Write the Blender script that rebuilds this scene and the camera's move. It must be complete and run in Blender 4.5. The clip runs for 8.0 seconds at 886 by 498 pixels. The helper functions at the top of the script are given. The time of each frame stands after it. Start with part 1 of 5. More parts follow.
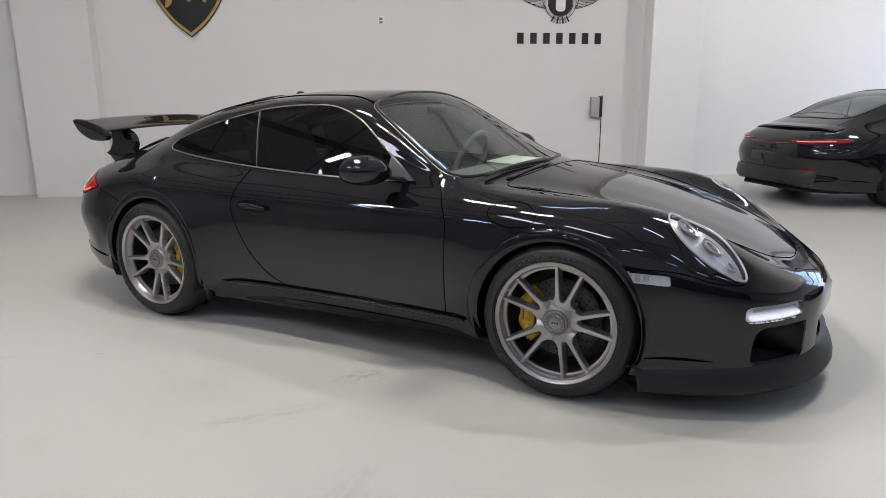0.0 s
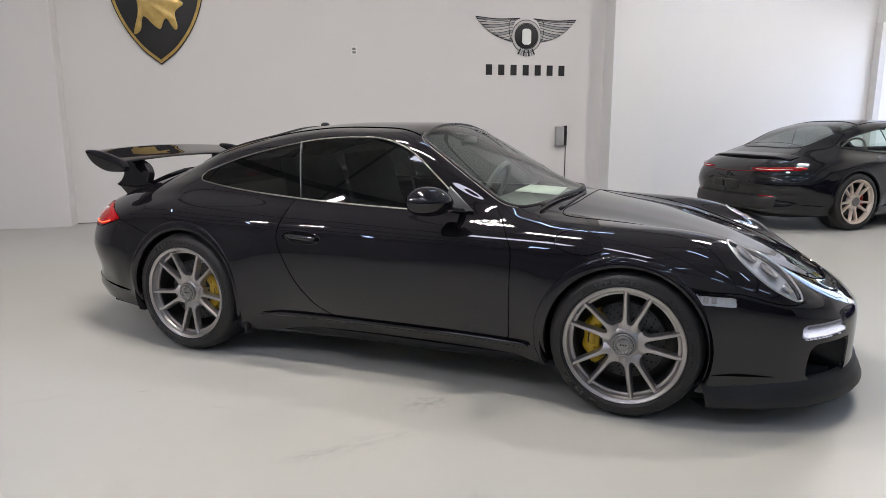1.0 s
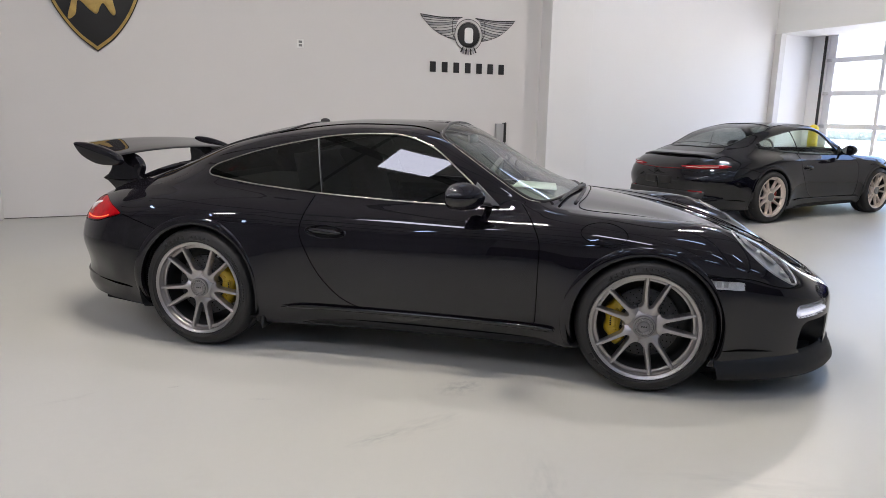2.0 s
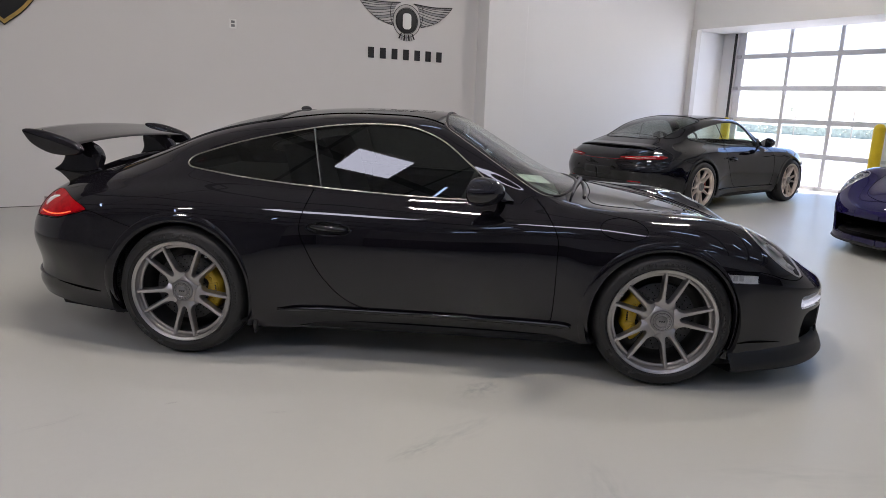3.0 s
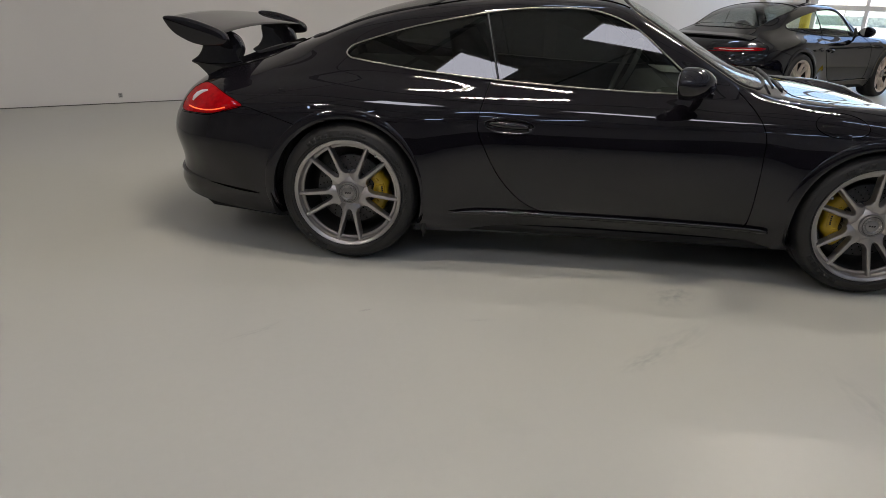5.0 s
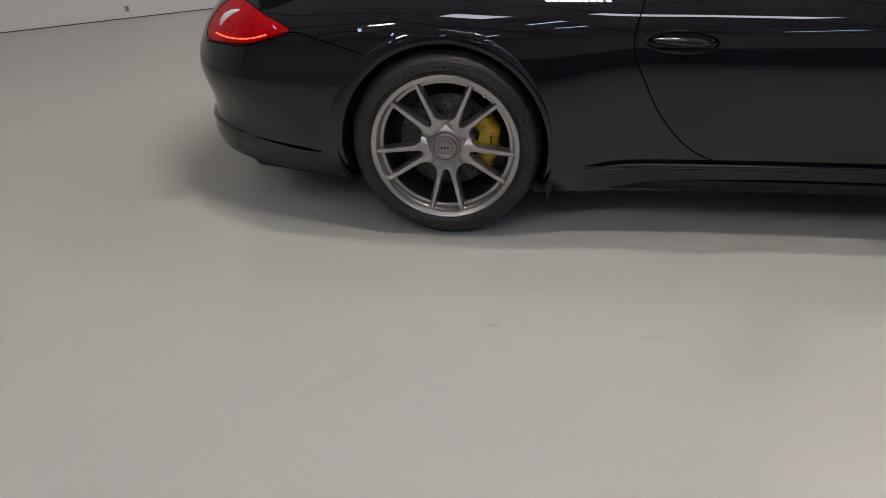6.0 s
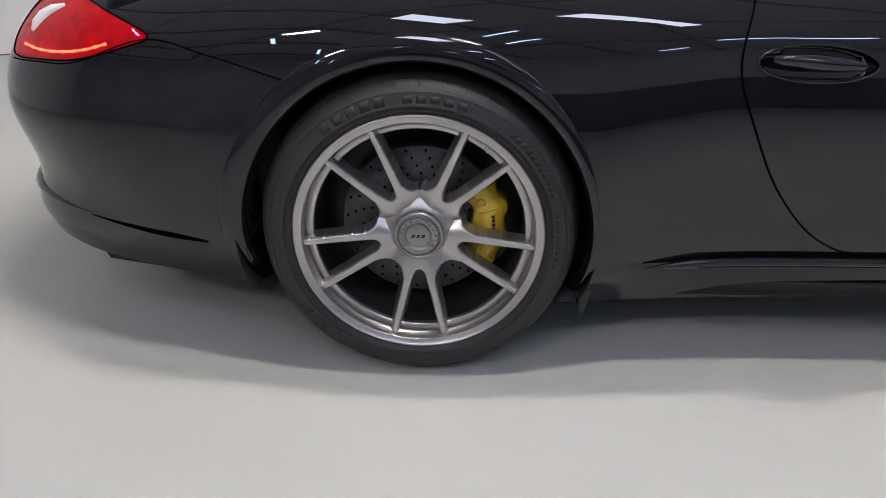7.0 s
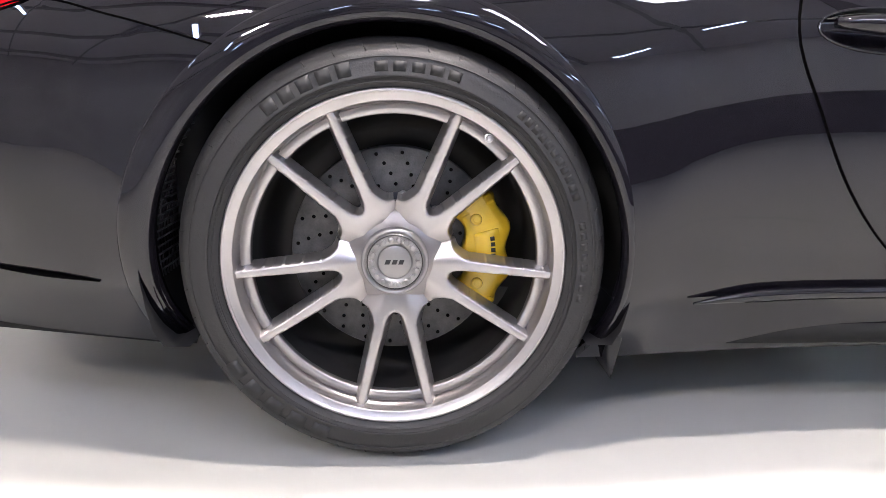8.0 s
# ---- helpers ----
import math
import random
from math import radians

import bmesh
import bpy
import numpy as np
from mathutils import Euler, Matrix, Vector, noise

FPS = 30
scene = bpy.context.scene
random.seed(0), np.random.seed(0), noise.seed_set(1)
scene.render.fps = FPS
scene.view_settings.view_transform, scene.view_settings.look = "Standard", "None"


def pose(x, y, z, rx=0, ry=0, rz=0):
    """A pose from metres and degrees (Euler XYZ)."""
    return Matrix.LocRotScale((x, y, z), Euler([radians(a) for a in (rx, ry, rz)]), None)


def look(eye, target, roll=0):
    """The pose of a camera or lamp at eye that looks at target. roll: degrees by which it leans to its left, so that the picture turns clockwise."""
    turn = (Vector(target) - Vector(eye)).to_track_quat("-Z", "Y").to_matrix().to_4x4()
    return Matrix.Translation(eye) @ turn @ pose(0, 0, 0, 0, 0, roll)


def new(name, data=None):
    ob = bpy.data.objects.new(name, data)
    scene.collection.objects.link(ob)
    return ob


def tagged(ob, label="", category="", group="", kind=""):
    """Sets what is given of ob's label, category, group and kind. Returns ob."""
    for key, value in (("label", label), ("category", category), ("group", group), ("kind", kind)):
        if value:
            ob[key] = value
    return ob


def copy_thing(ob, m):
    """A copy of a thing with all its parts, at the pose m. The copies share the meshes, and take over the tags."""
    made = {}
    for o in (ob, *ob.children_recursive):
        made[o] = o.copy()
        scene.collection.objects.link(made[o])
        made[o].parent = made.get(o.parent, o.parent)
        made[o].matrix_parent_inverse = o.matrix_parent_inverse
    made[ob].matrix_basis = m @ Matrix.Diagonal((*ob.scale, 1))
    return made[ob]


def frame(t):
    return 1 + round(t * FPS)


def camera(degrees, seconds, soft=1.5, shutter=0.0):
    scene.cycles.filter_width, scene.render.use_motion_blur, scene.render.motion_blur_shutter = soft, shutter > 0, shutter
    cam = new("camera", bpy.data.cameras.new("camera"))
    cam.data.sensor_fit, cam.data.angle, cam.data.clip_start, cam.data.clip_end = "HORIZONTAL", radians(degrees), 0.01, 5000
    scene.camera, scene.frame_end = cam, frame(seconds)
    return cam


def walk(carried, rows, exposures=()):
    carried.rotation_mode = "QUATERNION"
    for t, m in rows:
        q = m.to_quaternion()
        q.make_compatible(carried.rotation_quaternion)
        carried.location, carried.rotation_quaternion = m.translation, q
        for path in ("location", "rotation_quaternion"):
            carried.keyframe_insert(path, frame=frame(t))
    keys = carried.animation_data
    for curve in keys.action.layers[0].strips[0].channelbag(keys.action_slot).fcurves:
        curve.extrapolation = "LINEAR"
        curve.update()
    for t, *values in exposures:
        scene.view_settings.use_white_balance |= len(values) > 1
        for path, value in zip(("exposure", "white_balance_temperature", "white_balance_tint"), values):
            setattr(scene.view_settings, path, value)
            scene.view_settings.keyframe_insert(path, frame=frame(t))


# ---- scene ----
cam = camera(67.1, 8.0, soft=0.4)
PATH = [
    (0, (-0.435, -3.858, 1.239), (-0.13, -1.934, 0.783), -0.4),
    (0.5, (-0.725, -3.877, 1.247), (-0.344, -1.952, 0.861), -0.1),
    (1, (-1.035, -3.815, 1.274), (-0.523, -1.92, 0.892), -0.1),
    (1.5, (-1.362, -3.805, 1.28), (-0.724, -1.946, 0.91), 0.3),
    (1.7, (-1.496, -3.812, 1.293), (-0.792, -1.978, 0.916), 0.8),
    (2.8, (-2.005, -3.472, 1.295), (-1.031, -1.781, 0.857), 1.5),
    (3, (-2.081, -3.397, 1.3), (-1.041, -1.742, 0.873), 2.1),
    (3.5, (-2.309, -3.283, 1.325), (-1.138, -1.706, 0.949), 0.3),
    (4, (-2.596, -3.223, 1.338), (-1.392, -1.667, 0.977), 0.2),
    (4.5, (-2.71, -3.161, 1.31), (-1.465, -1.65, 0.902), 2.6),
    (4.8, (-2.678, -3.013, 1.259), (-1.61, -1.44, 0.64), 2.9),
    (5, (-2.644, -2.832, 1.231), (-1.684, -1.23, 0.516), 1.8),
    (5.2, (-2.607, -2.65, 1.235), (-1.751, -1.021, 0.453), 0.0),
    (6.3, (-2.435, -1.605, 1.14), (-1.589, -0.129, 0.089), -2.72),
    (6.5, (-2.357, -1.44, 1.112), (-1.461, 0.003, 0.056), -1.98),
    (7, (-2.159, -1.025, 0.896), (-1.103, 0.442, 0.04), 0.59),
    (7.5, (-2.093, -0.872, 0.607), (-0.921, 0.66, 0.078), 1.0),
    (8, (-2.05, -0.774, 0.586), (-0.788, 0.707, 0.126), 0.84),
]
walk(cam, [(t, look(eye, target, roll)) for t, eye, target, roll in PATH], exposures=[(0.0, 2.42, 6040, 23), (2.2, 2.32, 6090, 24), (3.5, 1.72, 6090, 26), (4.5, 1.66, 6140, 26), (5.1, 1.77, 6390, 20), (6.5, 2.12, 5990, 24), (7.0, 2.62, 5790, 23), (7.5, 3.3, 5880, 26), (8.0, 3.95, 6020, 28)])

# ---- world and daylight ----
SUN_ELEV, SUN_ROT = 50.0, 150.0
world = bpy.data.worlds.new("sky")
scene.world = world
world.use_nodes = True
wn = world.node_tree.nodes
wn.clear()
sky = wn.new("ShaderNodeTexSky")
sky.sky_type = "NISHITA"
sky.sun_disc = False
sky.dust_density, sky.air_density = 0.4, 1.0
sky.sun_elevation, sky.sun_rotation = radians(SUN_ELEV), radians(SUN_ROT)
sky_bg = wn.new("ShaderNodeBackground")
sky_bg.inputs["Strength"].default_value = 0.15
sky_out = wn.new("ShaderNodeOutputWorld")
world.node_tree.links.new(sky.outputs[0], sky_bg.inputs[0])
world.node_tree.links.new(sky_bg.outputs[0], sky_out.inputs[0])
sun = new("sun", bpy.data.lights.new("sun", "SUN"))
sun.data.energy, sun.data.angle, sun.data.color = 5.0, radians(0.5), (1.0, 0.95, 0.88)
sun.matrix_world = look((20, -3, 20), (14, 3, 0))
LAMP = 8.0   # glow of the ceiling lamps

# ---- materials ----
def mat(name, base, rough=0.5, metal=0.0, vary=0.06, scale=8.0, fine=120.0, bump=0.0, bump_scale=60.0, coat=0.0,
        coat_rough=0.03, rough_vary=0.05, emit=None, glow=0.0, spec=0.5):
    m = bpy.data.materials.new(name)
    m.use_nodes = True
    nt = m.node_tree
    n, lk = nt.nodes, nt.links
    p = n["Principled BSDF"]
    p.inputs["Metallic"].default_value = metal
    p.inputs["Coat Weight"].default_value = coat
    p.inputs["Coat Roughness"].default_value = coat_rough
    p.inputs["Specular IOR Level"].default_value = spec
    p.inputs["Coat IOR"].default_value = 1.56
    co = n.new("ShaderNodeTexCoord")
    big = n.new("ShaderNodeTexNoise")
    big.inputs["Scale"].default_value, big.inputs["Detail"].default_value = scale, 4
    small = n.new("ShaderNodeTexNoise")
    small.inputs["Scale"].default_value, small.inputs["Detail"].default_value = fine, 3
    lk.new(co.outputs["Object"], big.inputs["Vector"])
    lk.new(co.outputs["Object"], small.inputs["Vector"])
    mix = n.new("ShaderNodeMath")
    mix.operation = "MULTIPLY_ADD"
    lk.new(small.outputs["Fac"], mix.inputs[0])
    mix.inputs[1].default_value = 0.4
    lk.new(big.outputs["Fac"], mix.inputs[2])
    ramp = n.new("ShaderNodeMapRange")
    ramp.inputs["From Min"].default_value, ramp.inputs["From Max"].default_value = 0.35, 1.05
    ramp.inputs["To Min"].default_value, ramp.inputs["To Max"].default_value = 1 - vary, 1 + vary
    lk.new(mix.outputs[0], ramp.inputs["Value"])
    tint = n.new("ShaderNodeVectorMath")
    tint.operation = "SCALE"
    tint.inputs[0].default_value = base
    lk.new(ramp.outputs[0], tint.inputs["Scale"])
    lk.new(tint.outputs[0], p.inputs["Base Color"])
    rr = n.new("ShaderNodeMapRange")
    rr.inputs["From Min"].default_value, rr.inputs["From Max"].default_value = 0.35, 1.05
    rr.inputs["To Min"].default_value, rr.inputs["To Max"].default_value = max(0, rough - rough_vary), min(1, rough + rough_vary)
    lk.new(mix.outputs[0], rr.inputs["Value"])
    lk.new(rr.outputs[0], p.inputs["Roughness"])
    if bump:
        b = n.new("ShaderNodeTexNoise")
        b.inputs["Scale"].default_value, b.inputs["Detail"].default_value = bump_scale, 4
        lk.new(co.outputs["Object"], b.inputs["Vector"])
        bp = n.new("ShaderNodeBump")
        bp.inputs["Strength"].default_value, bp.inputs["Distance"].default_value = bump, 0.002
        lk.new(b.outputs["Fac"], bp.inputs["Height"])
        lk.new(bp.outputs[0], p.inputs["Normal"])
    if glow:
        p.inputs["Emission Color"].default_value = (*(emit or base), 1)
        p.inputs["Emission Strength"].default_value = glow
    return m


def glass(name, tint, rough=0.0, ior=1.75):
    """A thin pane: see-through with a tint, and a mirror by Fresnel."""
    m = bpy.data.materials.new(name)
    m.use_nodes = True
    n, lk = m.node_tree.nodes, m.node_tree.links
    n.clear()
    out, mix = n.new("ShaderNodeOutputMaterial"), n.new("ShaderNodeMixShader")
    tr, gl, fr = n.new("ShaderNodeBsdfTransparent"), n.new("ShaderNodeBsdfGlossy"), n.new("ShaderNodeLayerWeight")
    tr.inputs["Color"].default_value = (*tint, 1)
    gl.inputs["Roughness"].default_value = rough
    fr.inputs["Blend"].default_value = 0.5
    f0 = 2 * ((ior - 1) / (ior + 1)) ** 2      # both faces of the pane
    power, gloss = n.new("ShaderNodeMath"), n.new("ShaderNodeMath")
    power.operation, gloss.operation = "POWER", "MULTIPLY_ADD"
    lk.new(fr.outputs["Facing"], power.inputs[0])
    power.inputs[1].default_value = 5.0
    lk.new(power.outputs[0], gloss.inputs[0])
    gloss.inputs[1].default_value, gloss.inputs[2].default_value = 1 - f0, f0
    lk.new(gloss.outputs[0], mix.inputs[0])
    lk.new(tr.outputs[0], mix.inputs[1])
    lk.new(gl.outputs[0], mix.inputs[2])
    lk.new(mix.outputs[0], out.inputs["Surface"])
    return m


def lamp_mat(name, colour, strength):
    m = bpy.data.materials.new(name)
    m.use_nodes = True
    n, lk = m.node_tree.nodes, m.node_tree.links
    n.clear()
    out, em = n.new("ShaderNodeOutputMaterial"), n.new("ShaderNodeEmission")
    em.inputs["Color"].default_value, em.inputs["Strength"].default_value = (*colour, 1), strength
    lk.new(em.outputs[0], out.inputs["Surface"])
    return m


def floor_mat():
    """Grey epoxy with a sheen, cloudy tone, scuffs and short dark scratches."""
    m = mat("epoxy_floor", (0.44, 0.442, 0.424), rough=0.35, vary=0.05, scale=0.7, fine=30, bump=0.04, bump_scale=90, rough_vary=0.05)
    nt = m.node_tree
    n, lk = nt.nodes, nt.links
    p = n["Principled BSDF"]
    src = p.inputs["Base Color"].links[0].from_socket
    co = n.new("ShaderNodeTexCoord")
    spots = n.new("ShaderNodeTexNoise")
    spots.inputs["Scale"].default_value, spots.inputs["Detail"].default_value = 1.7, 6
    spots.inputs["Roughness"].default_value = 0.6
    lk.new(co.outputs["Object"], spots.inputs["Vector"])
    cut_off = n.new("ShaderNodeMapRange")
    cut_off.inputs["From Min"].default_value, cut_off.inputs["From Max"].default_value = 0.62, 0.80
    cut_off.inputs["To Min"].default_value, cut_off.inputs["To Max"].default_value = 0.0, 0.30
    lk.new(spots.outputs["Fac"], cut_off.inputs["Value"])
    mx = n.new("ShaderNodeMix")
    mx.data_type = "RGBA"
    lk.new(cut_off.outputs[0], mx.inputs["Factor"])
    lk.new(src, mx.inputs["A"])
    mx.inputs["B"].default_value = (0.27, 0.265, 0.24, 1)
    last = mx.outputs["Result"]
    haze = n.new("ShaderNodeTexNoise")
    haze.inputs["Scale"].default_value, haze.inputs["Detail"].default_value = 0.35, 2
    lk.new(co.outputs["Object"], haze.inputs["Vector"])
    band = n.new("ShaderNodeMapRange")
    band.inputs["From Min"].default_value, band.inputs["From Max"].default_value = 0.38, 0.62
    band.inputs["To Max"].default_value = 0.7
    lk.new(haze.outputs["Fac"], band.inputs["Value"])
    aged = n.new("ShaderNodeMix")
    aged.data_type = "RGBA"
    lk.new(band.outputs[0], aged.inputs["Factor"])
    lk.new(last, aged.inputs["A"])
    aged.inputs["B"].default_value = (0.437, 0.432, 0.382, 1)
    last = aged.outputs["Result"]
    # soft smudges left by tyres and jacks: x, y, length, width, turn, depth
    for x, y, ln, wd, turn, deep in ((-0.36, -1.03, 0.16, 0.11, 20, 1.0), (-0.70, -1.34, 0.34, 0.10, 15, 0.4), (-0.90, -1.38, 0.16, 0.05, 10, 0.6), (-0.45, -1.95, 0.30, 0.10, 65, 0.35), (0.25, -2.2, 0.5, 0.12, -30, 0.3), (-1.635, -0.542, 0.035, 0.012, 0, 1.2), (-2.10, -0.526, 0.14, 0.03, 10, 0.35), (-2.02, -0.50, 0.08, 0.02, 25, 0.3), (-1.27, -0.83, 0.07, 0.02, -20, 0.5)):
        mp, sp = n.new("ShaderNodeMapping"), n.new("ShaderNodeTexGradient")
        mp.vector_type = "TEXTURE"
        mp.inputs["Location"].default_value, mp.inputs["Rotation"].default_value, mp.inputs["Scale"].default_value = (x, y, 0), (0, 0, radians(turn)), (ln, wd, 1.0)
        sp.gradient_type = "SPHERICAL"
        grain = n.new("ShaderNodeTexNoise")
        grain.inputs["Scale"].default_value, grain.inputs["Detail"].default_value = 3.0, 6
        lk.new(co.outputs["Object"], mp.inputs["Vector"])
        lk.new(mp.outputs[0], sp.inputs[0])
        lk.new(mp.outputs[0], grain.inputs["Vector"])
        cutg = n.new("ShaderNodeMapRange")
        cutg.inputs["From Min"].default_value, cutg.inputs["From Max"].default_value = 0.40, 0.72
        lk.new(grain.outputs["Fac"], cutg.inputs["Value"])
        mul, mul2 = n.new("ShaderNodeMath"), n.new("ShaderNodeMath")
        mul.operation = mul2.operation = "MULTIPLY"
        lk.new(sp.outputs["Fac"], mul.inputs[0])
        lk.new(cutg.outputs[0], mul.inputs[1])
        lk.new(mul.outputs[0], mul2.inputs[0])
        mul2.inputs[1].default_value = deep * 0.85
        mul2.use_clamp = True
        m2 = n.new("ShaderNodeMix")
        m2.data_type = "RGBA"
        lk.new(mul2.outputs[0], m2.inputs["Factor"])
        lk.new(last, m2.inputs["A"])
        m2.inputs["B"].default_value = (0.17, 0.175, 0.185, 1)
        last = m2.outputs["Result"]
    lk.new(last, p.inputs["Base Color"])
    return m


M_FLOOR = floor_mat()
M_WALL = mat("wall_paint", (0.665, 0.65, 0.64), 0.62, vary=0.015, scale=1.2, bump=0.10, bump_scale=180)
# wall paint made lighter, with the door end's stronger light in its colour
M_WALL_LIT = mat("door_lit_wall_paint", (0.765, 0.765, 0.765), 0.6, vary=0.012, scale=1.2, bump=0.10, bump_scale=180)
M_BASE = mat("wall_base", (0.60, 0.59, 0.57), 0.5)
M_CAULK = mat("floor_joint", (0.10, 0.095, 0.09), 0.8, vary=0.3, scale=9)
M_CEIL = mat("ceiling_paint", (0.82, 0.82, 0.83), 0.8, vary=0.1)
M_DARKBAND = mat("mirrored_dark_band", (0.035, 0.035, 0.045), 0.6, vary=0.4, scale=0.8)
M_SIDEWALL = mat("grey_side_wall", (0.42, 0.42, 0.43), 0.6, vary=0.3, scale=0.6)
M_BEAM = mat("beam_paint", (0.30, 0.30, 0.31), 0.6, vary=0.1)
M_BULK = mat("bulkhead_paint", (0.68, 0.68, 0.66), 0.7, vary=0.02, scale=1.0)
M_PAINT = mat("black_paint", (0.0068, 0.0060, 0.0086), 0.4, vary=0.02, coat=1.0, coat_rough=0.012, rough_vary=0.02, spec=0.0)
M_PAINT2 = mat("jet_black_paint", (0.004, 0.004, 0.006), 0.4, vary=0.02, coat=1.0, coat_rough=0.02, rough_vary=0.02, spec=0.0)
M_BLUE = mat("blue_paint", (0.0075, 0.0045, 0.056), 0.35, vary=0.03, coat=1.0, coat_rough=0.02, rough_vary=0.02, spec=0.0)
M_TRIM = mat("black_trim", (0.012, 0.012, 0.013), 0.45, vary=0.1, bump=0.15, bump_scale=400)
M_LIP = mat("lip_plastic", (0.009, 0.009, 0.010), 0.5, vary=0.15, bump=0.2, bump_scale=500)
M_GAP = mat("panel_gap", (0.001, 0.001, 0.001), 0.9, spec=0.02)
M_LINER = mat("wheel_well", (0.008, 0.008, 0.008), 0.9, vary=0.3, scale=20)
M_RUBBER = mat("tyre_rubber", (0.0155, 0.0148, 0.0148), 0.56, vary=0.25, scale=14, bump=0.25, bump_scale=300, rough_vary=0.1)
M_RUBBER2 = mat("tyre_lettering", (0.012, 0.012, 0.012), 0.6)
M_RIM = mat("satin_rim", (0.46, 0.438, 0.428), 0.335, metal=0.92, vary=0.06, scale=12, rough_vary=0.03, bump=0.02, bump_scale=700)
M_RIM2 = mat("bronze_rim", (0.71, 0.62, 0.55), 0.36, metal=0.6, vary=0.05)
M_BARREL = mat("rim_barrel", (0.06, 0.058, 0.055), 0.45, metal=0.6, vary=0.15, scale=10)
M_NUT = mat("lock_nut", (0.30, 0.29, 0.285), 0.36, metal=0.8, vary=0.1, scale=40)
M_DISC = mat("ceramic_disc", (0.068, 0.067, 0.066), 0.45, metal=0.1, vary=0.45, scale=55, fine=400, bump=0.2, bump_scale=300)
M_BELL = mat("disc_bell", (0.075, 0.08, 0.10), 0.45, metal=0.5)
M_HOLE = mat("drilled_hole", (0.002, 0.002, 0.002), 0.9, spec=0.1)
M_CAL = mat("yellow_caliper", (0.54, 0.35, 0.010), 0.36, vary=0.05, coat=0.5, bump=0.08, bump_scale=200)
M_CALR = mat("red_caliper", (0.35, 0.02, 0.01), 0.35)
M_CHROME = mat("window_trim", (0.36, 0.345, 0.31), 0.36, metal=0.9, vary=0.05)
M_SATIN = mat("bare_metal", (0.55, 0.55, 0.56), 0.4, metal=0.9, vary=0.08)
M_REFLECT = mat("lamp_reflector", (0.80, 0.81, 0.83), 0.36, metal=0.4, vary=0.1, scale=30)
M_RED = mat("red_lens", (0.27, 0.0004, 0.0016), 0.4, vary=0.5, scale=30, fine=90, coat=0.6, glow=0.024, emit=(1.0, 0.0, 0.006), spec=0.0)
M_REDLIT = mat("lit_red_strip", (0.6, 0.08, 0.02), 0.2, glow=0.55, emit=(1.0, 0.10, 0.03))
M_REDDK = mat("dark_red_lens", (0.27, 0.006, 0.012), 0.1, coat=1.0)
M_CLEAR = mat("clear_lens", (0.85, 0.85, 0.85), 0.2, vary=0.15, scale=40, coat=1.0)
M_DRL = mat("daylight_strip", (0.85, 0.87, 0.9), 0.2, glow=0.12, emit=(0.95, 0.97, 1.0), vary=0.1, scale=40)
M_PROJ = mat("projector_lens", (0.06, 0.065, 0.07), 0.06, vary=0.1, coat=1.0)
M_ARCHMESH = mat("arch_mesh_plastic", (0.07, 0.07, 0.072), 0.5, vary=0.1)
M_MESH = mat("grille_mesh", (0.006, 0.006, 0.006), 0.6)
M_LINING = mat("headlining", (0.30, 0.295, 0.28), 0.9, vary=0.06, bump=0.1, bump_scale=500)
M_SEAT = mat("seat_leather", (0.05, 0.049, 0.047), 0.55, bump=0.2, bump_scale=200)
M_DASH = mat("dashboard", (0.15, 0.148, 0.140), 0.7, bump=0.2, bump_scale=300)
M_PAPER = mat("paper", (0.82, 0.82, 0.74), 0.7, vary=0.04, scale=10)
M_GLASS = glass("windscreen_glass", (0.80, 0.92, 0.86), ior=1.75)
M_REARTINT = glass("tinted_rear_glass", (0.22, 0.24, 0.23), ior=1.3)
M_CARGLASS = glass("clear_car_glass", (0.90, 0.95, 0.92), ior=1.45)
M_DARKGLASS = glass("tinted_glass", (0.15, 0.16, 0.155), ior=1.42)
M_LENS = glass("lamp_glass", (0.93, 0.94, 0.95), ior=1.45)
M_PANE = glass("door_pane", (0.93, 0.95, 0.95), ior=1.3)
# door rails lifted towards white to stand in for the bloom of the panes
M_ALU = mat("glare_paled_aluminium", (0.70, 0.71, 0.73), 0.45, metal=0.15, vary=0.06)
M_YELLOW = mat("yellow_bollard", (0.72, 0.52, 0.01), 0.4, vary=0.08, scale=6)
M_GREY = mat("switch_grey", (0.17, 0.175, 0.18), 0.5, vary=0.08)
M_LTGREY = mat("light_box_grey", (0.36, 0.36, 0.36), 0.5, vary=0.05)
M_BLACK = mat("black_plastic", (0.012, 0.012, 0.012), 0.4)
M_INK = mat("black_sign_paint", (0.009, 0.009, 0.010), 0.5, vary=0.1)
M_SIGNGREY = mat("grey_sign_paint", (0.30, 0.30, 0.31), 0.5, vary=0.1, scale=20)
M_SIGNLIGHT = mat("pale_sign_paint", (0.50, 0.49, 0.48), 0.5, vary=0.06, scale=20)
M_GOLD = mat("gold_sign", (0.48, 0.33, 0.10), 0.35, metal=0.3, vary=0.25, scale=14)
M_WHITE = mat("white_plastic", (0.78, 0.78, 0.76), 0.45)
# outdoor greens and bark are whitened: the daylight's glare is in their colour
M_GRASS = mat("washed_out_grass", (0.42, 0.44, 0.34), 0.9, vary=0.3, scale=2)
M_HEDGE = mat("washed_out_leaves", (0.42, 0.45, 0.39), 0.9, vary=0.5, scale=6)
M_BARK = mat("washed_out_bark", (0.38, 0.35, 0.32), 0.9, vary=0.2)
M_ROAD = mat("pale_concrete", (0.45, 0.44, 0.42), 0.85, vary=0.08, scale=1.5)
M_LAMP = lamp_mat("lamp_glow", (0.52, 0.74, 1.0), LAMP * 0.56)
M_LED = lamp_mat("led_glow", (1.0, 0.95, 0.76), LAMP * 39)
